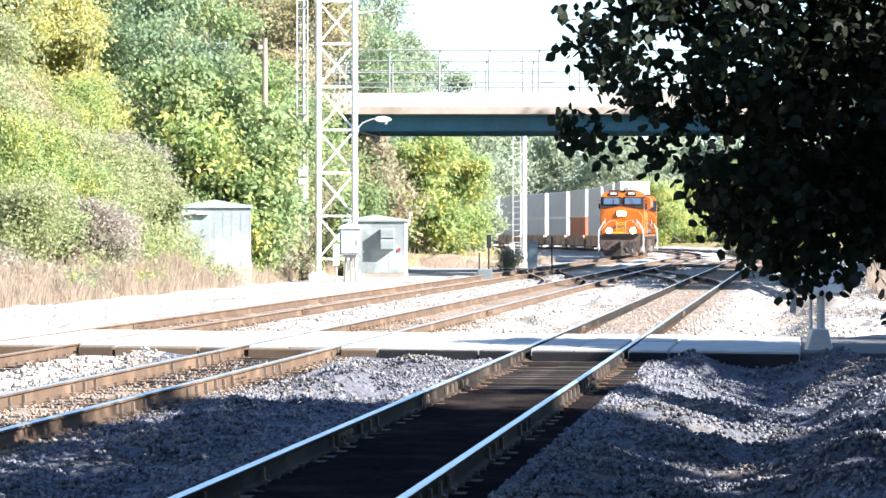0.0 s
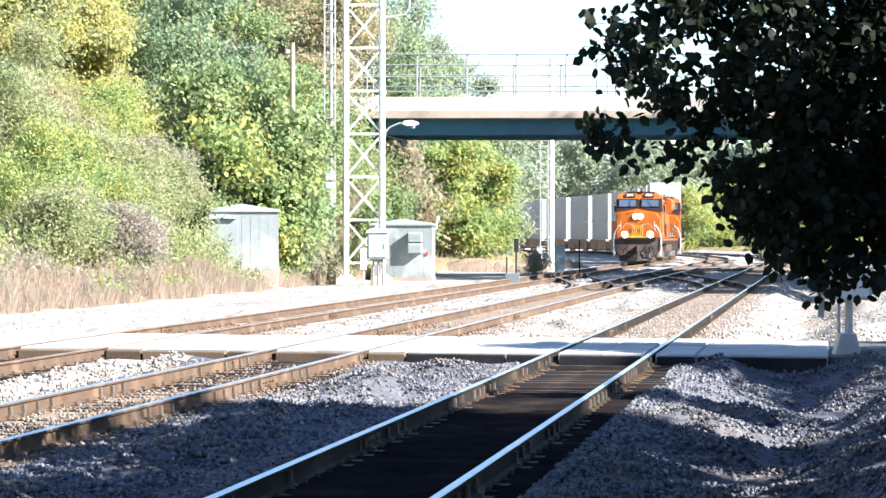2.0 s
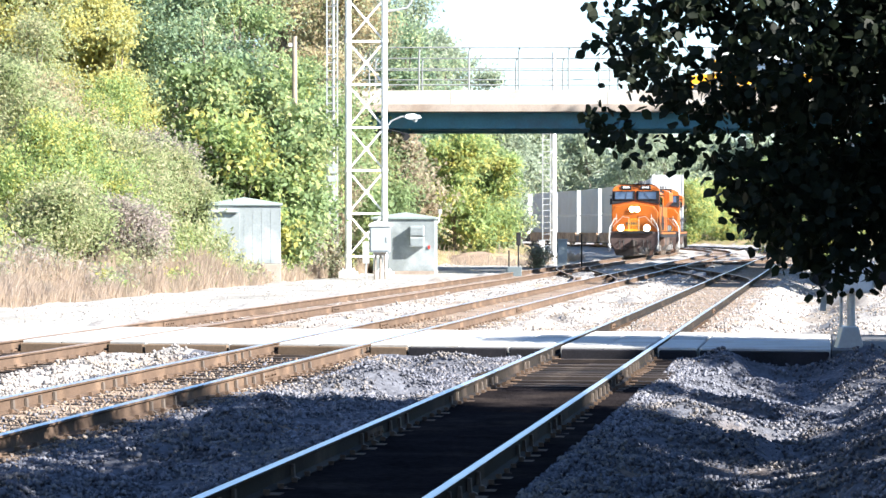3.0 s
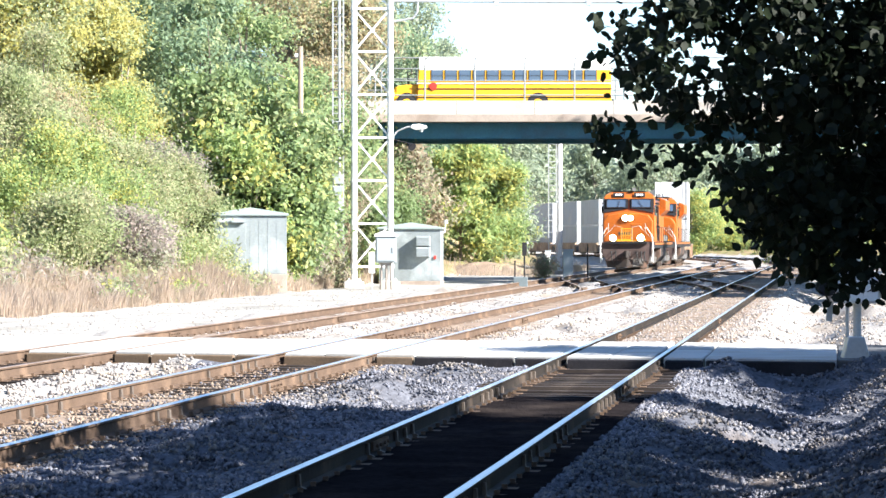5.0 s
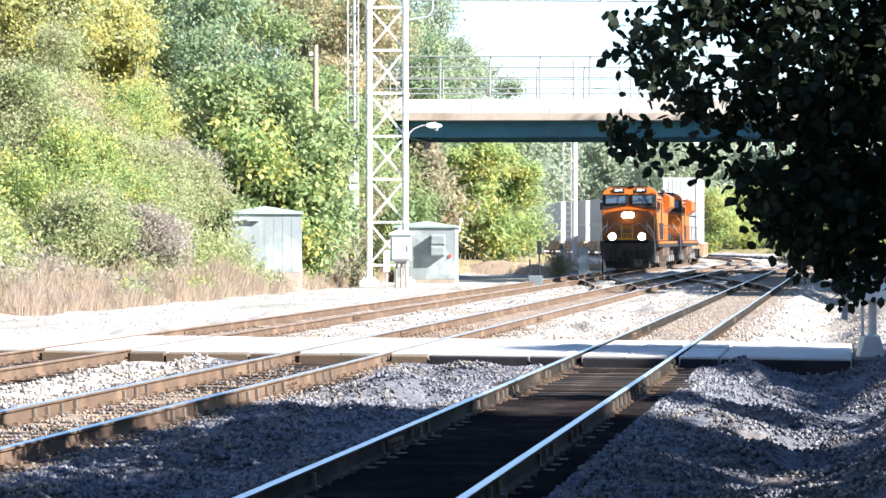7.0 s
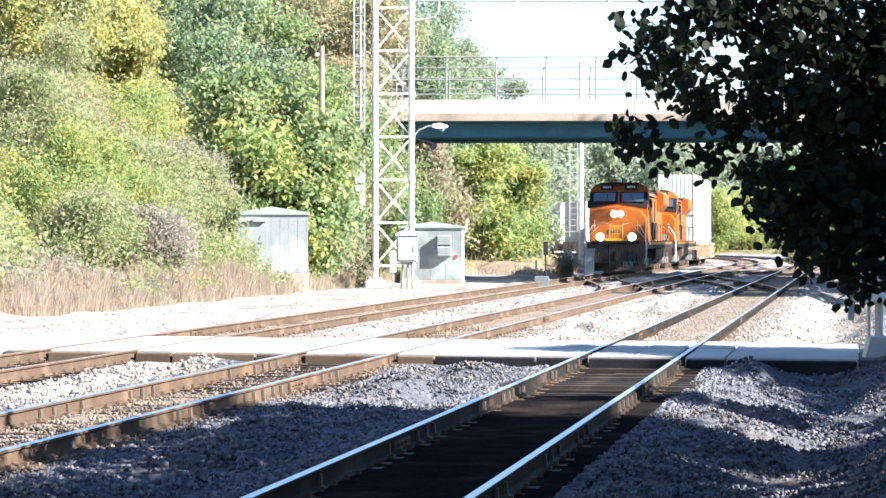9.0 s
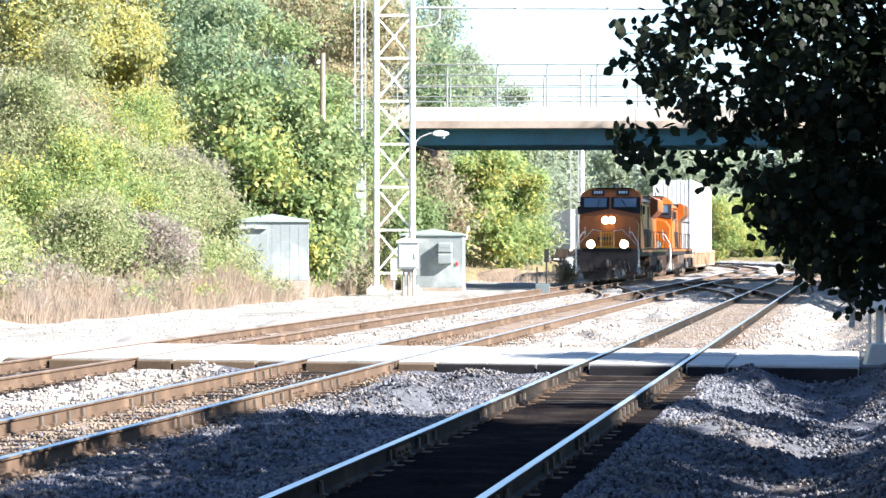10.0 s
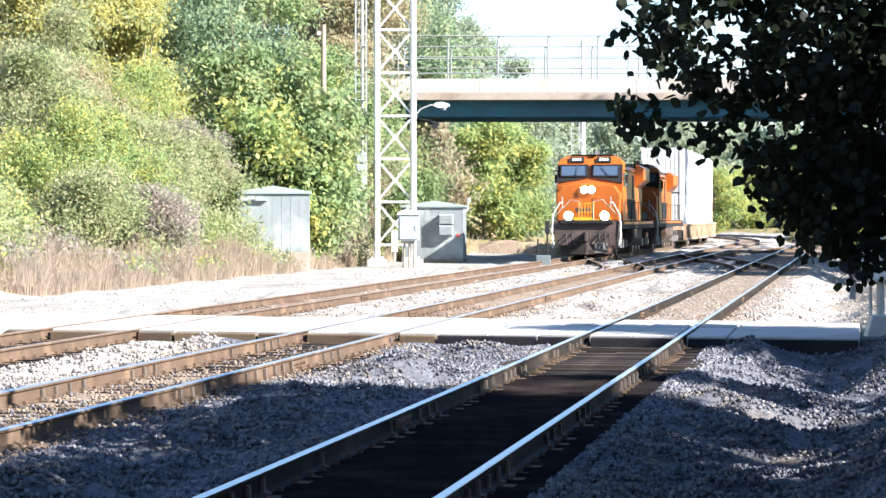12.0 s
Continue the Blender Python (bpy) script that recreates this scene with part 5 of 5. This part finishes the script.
build_grass("dry_grass", "tall dry tan grass along the foot of the bank", lambda g: (TRACK_C - 9.5 - abs(g.normal(0, 2.2)) * g.uniform(0.2, 1.5), g.uniform(70, 150)), 40000, 1, 0.1, 0.85, GRASS)
build_grass("dry_grass", "dry tan grass beyond the ballast shoulder", lambda g: (TRACK_A + 5.5 + abs(g.normal(0, 2.0)), g.uniform(30, 90)), 11000, 2, 0.3, 1.2, GRASS)
build_grass("dry_grass", "dry brown grass below the bridge", lambda g: (TRACK_C - 4.5 - abs(g.normal(0, 3.0)), g.uniform(156, 190)), 5000, 3, 0.2, 0.7, GRASS)

def build_mound():
    """Low spoil heap beyond the bridge."""
    rng_z = lambda u, v: 0.85 * max(0.0, 1 - u * u - v * v) ** 0.8 * (1 + 0.35 * noise.noise(Vector((u * 3, v * 3, 1.0)))) + 0.05 * noise.noise(Vector((u * 9, v * 9, 4.0)))
    n = 28
    us = [-1 + 2 * i / n for i in range(n + 1)]
    vs = [(u * 3.6, v * 5.0, rng_z(u, v) - 0.12) for v in us for u in us]
    fs = [(j * (n + 1) + i, j * (n + 1) + i + 1, (j + 1) * (n + 1) + i + 1, (j + 1) * (n + 1) + i) for j in range(n) for i in range(n)]
    m = Mesh()
    m.add(vs, fs)
    solo("dirt_mound", m, SPOIL, at_d(0.9, 166, -0.38), "low heap of pale pinkish earth beyond the bridge", "mound", smooth=True)


SPOIL = mat("spoil_earth", (0.215, 0.16, 0.118), 0.95, vary=0.35, scale=0.9, fine=9, bump=0.6, bump_scale=8, alt=(0.24, 0.22, 0.12), alt_amount=0.35, alt_scale=0.7, spec=0.05)
build_mound()

# bank: shrubs in front, taller trees above; (x, distance, height, radius, leaf)
SHRUBS = [
    (-16.5, 99, 4.5, 2.6, LEAF_SAGE), (-14.0, 102, 4.0, 2.2, LEAF_SAGE), (-17.5, 108, 6.5, 3.0, LEAF_SAGE), (-12.7, 109.5, 4.8, 1.7, LEAF_MAUVE),
    (-14.5, 112, 5.8, 2.6, LEAF_LIME), (-6.4, 131, 4.6, 1.9, LEAF_BROWN),
    (-13.3, 106, 3.0, 1.4, LEAF_RUST), (-18.5, 104, 3.6, 2.0, LEAF_MAUVE), (-4.6, 140, 4.2, 2.2, LEAF_GREEN),
    (-13.4, 87, 3.0, 1.7, LEAF_SAGE), (-15.0, 91, 4.2, 2.2, LEAF_LIME), (-12.3, 95, 2.6, 1.5, LEAF_MAUVE), (-13.9, 97, 4.6, 2.1, LEAF_LIME),
    (-12.9, 100.5, 3.2, 1.6, LEAF_SAGE), (-16.8, 94, 6.0, 2.4, LEAF_SAGE), (-12.9, 104, 4.4, 1.8, LEAF_SAGE), (-8.1, 116.5, 2.6, 1.3, LEAF_MAUVE),
    (-16.2, 103, 5.2, 1.9, LEAF_RUST), (-15.2, 106, 5.0, 1.8, LEAF_LIME), (-11.9, 107.5, 4.6, 1.5, LEAF_SAGE), (-7.0, 119, 2.4, 1.2, LEAF_BROWN),
]
for i, (x, d, h, r, k) in enumerate(SHRUBS):
    build_tree("shrub", x, d, h, r, k, 900, 22, 0.12, 100 + i, "dense sunlit shrub turning autumn colours on the bank", 0.02, category="shrub", group="shrubs on the bank", spread=0.3, small=False)
# large-leaved saplings behind the sheds
SAPLINGS = [(-9.6, 113.5, 6.2, 2.5, LEAF_LIME), (-8.3, 125.5, 6.6, 1.9, LEAF_LIME), (-10.9, 114, 5.0, 2.0, LEAF_GREEN), (-8.4, 118, 8.0, 2.6, LEAF_GREEN), (-11.2, 117.5, 8.4, 2.8, LEAF_GREEN), (-9.4, 121, 9.2, 2.6, LEAF_LIME), (-6.1, 133, 7.2, 1.8, LEAF_GREEN), (-8.0, 114.6, 6.9, 1.7, LEAF_GREEN)]
for i, (x, d, h, r, k) in enumerate(SAPLINGS):
    build_tree("sapling", x, d, h, r, k, 620, 12, 0.27, 150 + i, "green sapling with long feathery leaves on the bank", 0.03, category="tree", group="saplings on the bank", spread=0.34, small=False)


def build_undergrowth():
    """Low leafy growth all over the slope between the shrubs."""
    for k, (material, label, seed) in enumerate(((LEAF_SAGE, "pale green undergrowth covering the bank", 31), (LEAF_LIME, "yellow-green weeds covering the bank", 32), (LEAF_MAUVE, "brown seeding weeds on the bank", 33))):
        rng = np.random.default_rng(seed)
        cs = []
        while len(cs) < 3900:
            o = TRACK_C - 10.0 - abs(rng.normal(0, 1)) * 6.0
            q = rng.uniform(72, 150)
            p = W(o, q)
            f = noise.noise(Vector((p.x * 0.35, p.y * 0.12, k * 7.3)))
            if f < 0.02:
                continue
            h = (0.5 + 2.6 * f) * min(1.0, (TRACK_C - 9.7 - o) / 2.6 + 0.12)
            cs.append((p.x, p.y, ground_z(o, q) + h * rng.random() ** 0.6))
        me = leaves_mesh("undergrowth", material, cs, (0.2, 0.25, 0.22), 15, 0.16, rng, small=True)
        tagged(new("undergrowth", me), label, "undergrowth", kind="stuff")


build_undergrowth()
TREES = [
    (-20.5, 116, 11.0, 4.2, LEAF_SAGE), (-16.6, 119, 10.8, 3.8, LEAF_YELLOW), (-11.6, 121, 12.0, 4.0, LEAF_BLUE), (-8.2, 128, 10.2, 3.4, LEAF_GREEN),
    (-13.2, 127, 14.0, 4.2, LEAF_BLUE), (-18.0, 128, 14.5, 5.0, LEAF_YELLOW), (-9.6, 138, 15.0, 4.5, LEAF_RUST), (-6.0, 139, 9.0, 3.0, LEAF_GREEN),
    (-18.9, 115, 9.0, 2.8, LEAF_YELLOW), (-7.4, 136, 15.5, 3.6, LEAF_RUST), (-15.4, 114.5, 7.8, 1.8, LEAF_YELLOW), (-11.0, 126, 13.0, 3.2, LEAF_GREEN),
]
for i, (x, d, h, r, k) in enumerate(TREES):
    build_tree("tree", x, d, h, r, k, 1300, 15, 0.2, 200 + i, "broad deciduous tree with leaves turning yellow and green", 0.02, spread=0.34, small=False)
BACK = [(-14.2, 143, 16.5, 4.6, LEAF_GREEN), (-18.8, 140, 16, 5, LEAF_BLUE), (-10.8, 147, 17, 4.2, LEAF_GREEN), (-7.9, 150, 17, 3.6, LEAF_BROWN), (-12.4, 151, 19, 4.6, LEAF_BROWN), (-16.5, 150, 18, 5, LEAF_GREEN), (-22, 132, 15, 5, LEAF_BLUE)]
for i, (x, d, h, r, k) in enumerate(BACK):
    build_tree("tree", x, d, h, r, k, 1500, 16, 0.22, 700 + i, "tall leafy tree crowning the bank above the shrubs", 0.0, spread=0.36, z=3.0)
BEYOND = [
    (-5.0, 176, 9.0, 3.0, LEAF_BROWN), (-1.2, 179, 9.0, 3.0, LEAF_LIME), (0.7, 184, 9.2, 2.7, LEAF_LIME), (-5.0, 184, 17, 5.0, LEAF_BLUE), (1.9, 194, 8, 1.8, LEAF_GREEN),
    (-5.6, 199, 22, 5.0, LEAF_HAZED), (-2.0, 203, 17.5, 3.8, LEAF_HAZED), (1.0, 207, 14, 3.2, LEAF_HAZED), (3.0, 212, 11.5, 2.6, LEAF_HAZED), (-9.0, 196, 24, 6.0, LEAF_HAZED), (-3.6, 210, 20, 4.0, LEAF_HAZED), (-2.2, 300, 15, 3.6, LEAF_HAZED), (0.5, 290, 17, 4.2, LEAF_HAZED),
]
for i, (x, d, h, r, k) in enumerate(BEYOND):
    build_tree("tree", x, d, h, r, k, 1000, 14, 0.30, 300 + i, "leafy tree standing beyond the road bridge", 0.08, spread=0.35, group="trees beyond the bridge", z=-0.4)
for i in range(18):
    x = -6 + i * 5
    build_tree("tree", x, 400 + (i * 37) % 50, 18 + (i * 5) % 5, 8.0, LEAF_HAZED, 700, 11, 0.7, 400 + i, "distant tree at the end of the line, leaves paled for haze", 0.05, spread=0.8, group="distant trees", z=-0.5)
for i, (x, d, h, r, k) in enumerate([(27, 190, 9, 4.5, LEAF_LIME), (24, 215, 7, 4, LEAF_LIME), (31, 164, 22, 3.4, LEAF_GREEN), (29, 106, 21, 6, LEAF_GREEN), (29.5, 115, 16.5, 5, LEAF_GREEN), (31, 126, 22, 6, LEAF_GREEN), (32, 137, 21, 6, LEAF_GREEN), (36, 118, 24, 7, LEAF_GREEN), (25, 322, 8.5, 4.5, LEAF_LIME), (29.5, 330, 8, 4.5, LEAF_LIME), (34, 338, 9.5, 5, LEAF_GREEN), (21.5, 350, 7, 4, LEAF_GREEN), (38, 330, 11, 5, LEAF_LIME)]):
    build_tree("tree", x, d, h, r, k, 900, 16, 0.32, 500 + i, "sunlit leafy tree across the line from the bank", 0.05, spread=0.4, group="trees across the line", z=-0.4)

for i, (x, d, h, r) in enumerate([(21, 89, 12, 4), (21.5, 96.5, 13, 4), (22.5, 104, 14.5, 4.4), (23.5, 111.0, 15.8, 3.6), (22.5, 116, 13.6, 4.2), (23.5, 120.3, 20.5, 2.4), (25.5, 124.9, 23.5, 3.3), (22.5, 126, 14.6, 4.4), (23.5, 131.4, 13.4, 3.4)]):
    build_tree("tree", x, d, h, r, LEAF_GREEN, 620, 15, 0.4, 540 + i, "leafy tree shading the switches near the bridge", 0.12, spread=0.4, group="trees across the line", z=-0.4)


build_tree("shrub", 3.5, 150, 1.3, 0.9, LEAF_BROWN, 160, 14, 0.14, 590, "low brown dry bush beside the line", 0.05, category="shrub", group="shrubs by the line", spread=0.16, z=-0.35)


# ---- tree overhanging the near track ----
def build_overhang():
    rng = np.random.default_rng(77)
    d = 21.0
    t = thing("shade_tree", at_d(6.2, d + 0.5, 0.2), "leafy tree with drooping boughs, coloured dark for shade", "tree")
    m = Mesh()
    m.tube([(0, 0, -0.5), (0.05, 0, 1.5), (-0.1, 0.1, 3.2), (0.1, 0, 6.0), (0.0, 0.2, 9.0)], 0.24, 10, 0, 0.35)
    # drooping boughs: start height, end (x, y, z) relative to the trunk
    boughs = [
        ((0, 3.2), (-4.55, -0.3, 2.45)), ((0, 3.6), (-5.0, 0.2, 3.0)), ((0, 4.0), (-4.9, -0.4, 3.5)), ((0, 2.6), (-3.6, 0.3, 2.05)),
        ((0, 2.6), (-3.3, -0.5, 1.75)), ((0, 2.2), (-2.9, 0.0, 1.45)), ((0, 2.2), (-2.4, 0.4, 1.25)), ((0, 4.6), (-4.2, 0.6, 4.1)),
        ((0, 3.0), (-2.6, 0.2, 2.4)), ((0, 3.6), (-3.4, 0.1, 3.1)), ((0, 2.4), (-1.6, -0.2, 1.9)), ((0, 4.2), (-2.4, -0.2, 3.7)), ((0, 3.4), (-1.4, 0.5, 2.9)),
        ((0, 3.2), (-4.0, 0.4, 2.7)), ((0, 4.4), (-3.6, 0.5, 3.5)),
    ]
    centres = []
    for (x0, z0), e in boughs:
        a, e = Vector((x0, 0, z0)), Vector(e)
        mid = a.lerp(e, 0.55) + Vector((0, 0, 0.35))
        m.tube([a, a.lerp(mid, 0.5) + Vector((0, 0, 0.15)), mid, mid.lerp(e, 0.55) + Vector((0, 0, 0.08)), e], 0.035, 5, 0, 0.2)
        for i in range(64):
            k = rng.uniform(0.35, 1.0) ** 0.7
            p = (a.lerp(mid, k / 0.55) if k < 0.55 else mid.lerp(e, (k - 0.55) / 0.45))
            off = Vector(rng.normal(0, 1, 3)) * (0.30 - 0.14 * k)
            c = p + off
            if rng.random() < 0.25:
                m.rod(p, c, 0.006, 0.003, 4)
            centres.append(tuple(c))
    # twigs of the dense inner crown above the drooping edge
    while len(centres) < 3500:
        x = rng.uniform(0.85, 6.0)
        low = 2.40 - 0.14 * min(1.0, (x - 0.85) / 0.5) if x < 1.9 else (1.9 - (x - 1.9) * 0.85 if x < 2.7 else (1.2 + (x - 2.7) * 0.55))
        z = low + 0.1 + rng.uniform(0, 1) ** 1.2 * (4.4 - low)
        edge = min(1.0, (x - 0.8) / 0.9) * min(1.0, (z - low) / 0.3)
        if rng.random() > 0.25 + 0.75 * edge:
            continue
        if noise.noise(Vector((x * 2.6, z * 2.6, 3.0))) < (0.06 if x < 2.2 else -0.08) and x < 2.7 and z > 2.4:
            continue
        centres.append((x - 6.2, rng.uniform(-0.8, 0.8) - 0.5, z - 0.2))
    part("trunk", m, BARK, t)
    part("crown", leaves_mesh("crown", LEAF_SHADED, centres, (0.07, 0.07, 0.07), 9, 0.088, rng, droop=0.8, rounded=True), [], t)


build_overhang()

# tall trees along the near shoulder, whose shade falls over the foreground
SHADERS = [(7.9, 14.3, 6.5, 2.1), (7.6, 8.5, 7, 2.2), (9.2, 15.8, 8.5, 2.7), (8.2, 11, 7.5, 2.6), (9.5, 0, 11, 4.5), (9.8, 5, 11, 4.3), (10.2, 10.5, 11.3, 4.3), (11.5, 15.5, 9.7, 3.5), (13.3, 19.5, 11.4, 3.4), (16.5, 25.4, 11.6, 1.7), (20, 33, 13, 4.2), (16, 35.8, 10.6, 2.5), (21, 38, 10, 3.2), (16, 9, 13, 5), (18, 19.2, 13.4, 4.2), (16, -3, 14, 5), (4, -10, 15, 5)]
for i, (x, d, h, r) in enumerate(SHADERS):
    build_tree("shade_tree", x, d, h, r, LEAF_SHADED, {11.5: 260, 13.3: 500, 16.5: 220}.get(x, 820), 22, 0.34, 600 + i, "tall dense tree beside the near track", 0.15, spread=0.36, group="trees along the near shoulder", z=0.2)


# ---- loose ballast ----
def build_stones(name, label, n, seed, o0, o1, q0, q1, s0, s1, material, inside=None):
    rng = np.random.default_rng(seed)
    o = rng.uniform(o0, o1, n * 2)
    q = q0 * (q1 / q0) ** rng.random(n * 2)
    keep = np.ones(n * 2, bool)
    for t in () if inside else (TRACK_A, TRACK_B, TRACK_C):
        keep &= ~((np.abs(o - t) < 1.15) & (rng.random(n * 2) < (1.0 if t == TRACK_A else 0.955)))
        keep &= np.abs(np.abs(o - t) - 0.754) > 0.11
    if inside:
        keep &= np.abs(np.abs(o - inside) - 0.754) > 0.11
    keep &= (q < 40.3) | (q > 48.2)
    o, q = o[keep][:n], q[keep][:n]
    base = np.array([(1, 0, 0), (-1, 0, 0), (0, 1, 0), (0, -1, 0), (0, 0, 1), (0, 0, -1)], float)
    tri = np.array([(0, 2, 4), (2, 1, 4), (1, 3, 4), (3, 0, 4), (2, 0, 5), (1, 2, 5), (3, 1, 5), (0, 3, 5)])
    n = len(o)
    sz = (s0 + (s1 - s0) * rng.random((n, 1, 1)) ** 2.2) * rng.uniform(0.65, 1.3, (n, 1, 3))
    v = base[None] * sz + rng.normal(0, 0.18, (n, 6, 3)) * sz
    rot = rng.normal(0, 1, (n, 3, 3))
    rot, _ = np.linalg.qr(rot)
    v = np.einsum("nij,nkj->nki", rot, v)
    pos = np.array([tuple(W(a, b, ground_z(a, b) + 0.012)) for a, b in zip(o, q)])
    v = (v + pos[:, None]).reshape(-1, 3)
    f = (tri[None] + (np.arange(n) * 6)[:, None, None]).reshape(-1, 3)
    me = bpy.data.meshes.new(name)
    me.vertices.add(len(v))
    me.vertices.foreach_set("co", v.astype(np.float32).ravel())
    me.loops.add(len(f) * 3)
    me.loops.foreach_set("vertex_index", f.astype(np.int32).ravel())
    me.polygons.add(len(f))
    me.polygons.foreach_set("loop_start", (np.arange(len(f)) * 3).astype(np.int32))
    me.polygons.foreach_set("loop_total", np.full(len(f), 3, np.int32))
    me.materials.append(material)
    me.update(calc_edges=True)
    tagged(new(name, me), label, "ballast", kind="stuff")


build_stones("ballast_stones", "loose angular grey ballast stones round the tracks", 105000, 11, -9.4, 2.5, 16, 41, 0.010, 0.037, SHADED_STONE)
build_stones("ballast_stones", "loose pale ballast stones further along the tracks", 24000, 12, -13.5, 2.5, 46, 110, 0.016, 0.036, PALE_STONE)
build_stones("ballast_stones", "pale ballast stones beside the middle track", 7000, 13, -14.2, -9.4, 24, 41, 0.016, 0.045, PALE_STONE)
build_stones("ballast_stones", "small brown stones between the middle rails", 5000, 15, TRACK_B - 1.3, TRACK_B + 1.3, 20, 60, 0.012, 0.03, DIRT, TRACK_B)
build_stones("ballast_stones", "scattered pale stones between the rails past the crossing", 3500, 16, TRACK_A - 1.3, TRACK_A + 1.3, 47, 90, 0.012, 0.03, PALE_STONE, TRACK_A)
build_stones("ballast_stones", "pale loose stones strewn over the gravel lot", 2600, 17, -23.5, -14.8, 50, 118, 0.010, 0.034, PALE_STONE)


def motions():
    for ob, rows in MOVES:
        walk(ob, rows)
    for w, r, y in WHEELS:
        walk(w, [(i * 0.1, pose(0, y, r, math.degrees(SPEED * i * 0.1 / r))) for i in range(121)])
    walk(bus, [(t, pose(x, BUS_D, BUS_ROAD)) for t, x in BUS_X])
    times = [i * 0.1 for i in range(121)]
    xs = np.interp(times, [t for t, x in BUS_X], [x for t, x in BUS_X])
    for w, x0, s in BUS_WHEELS:
        walk(w, [(t, pose(x0, s * 1.08, 0.5, 0, math.degrees(x / 0.5), 0)) for t, x in zip(times, xs)])


motions()
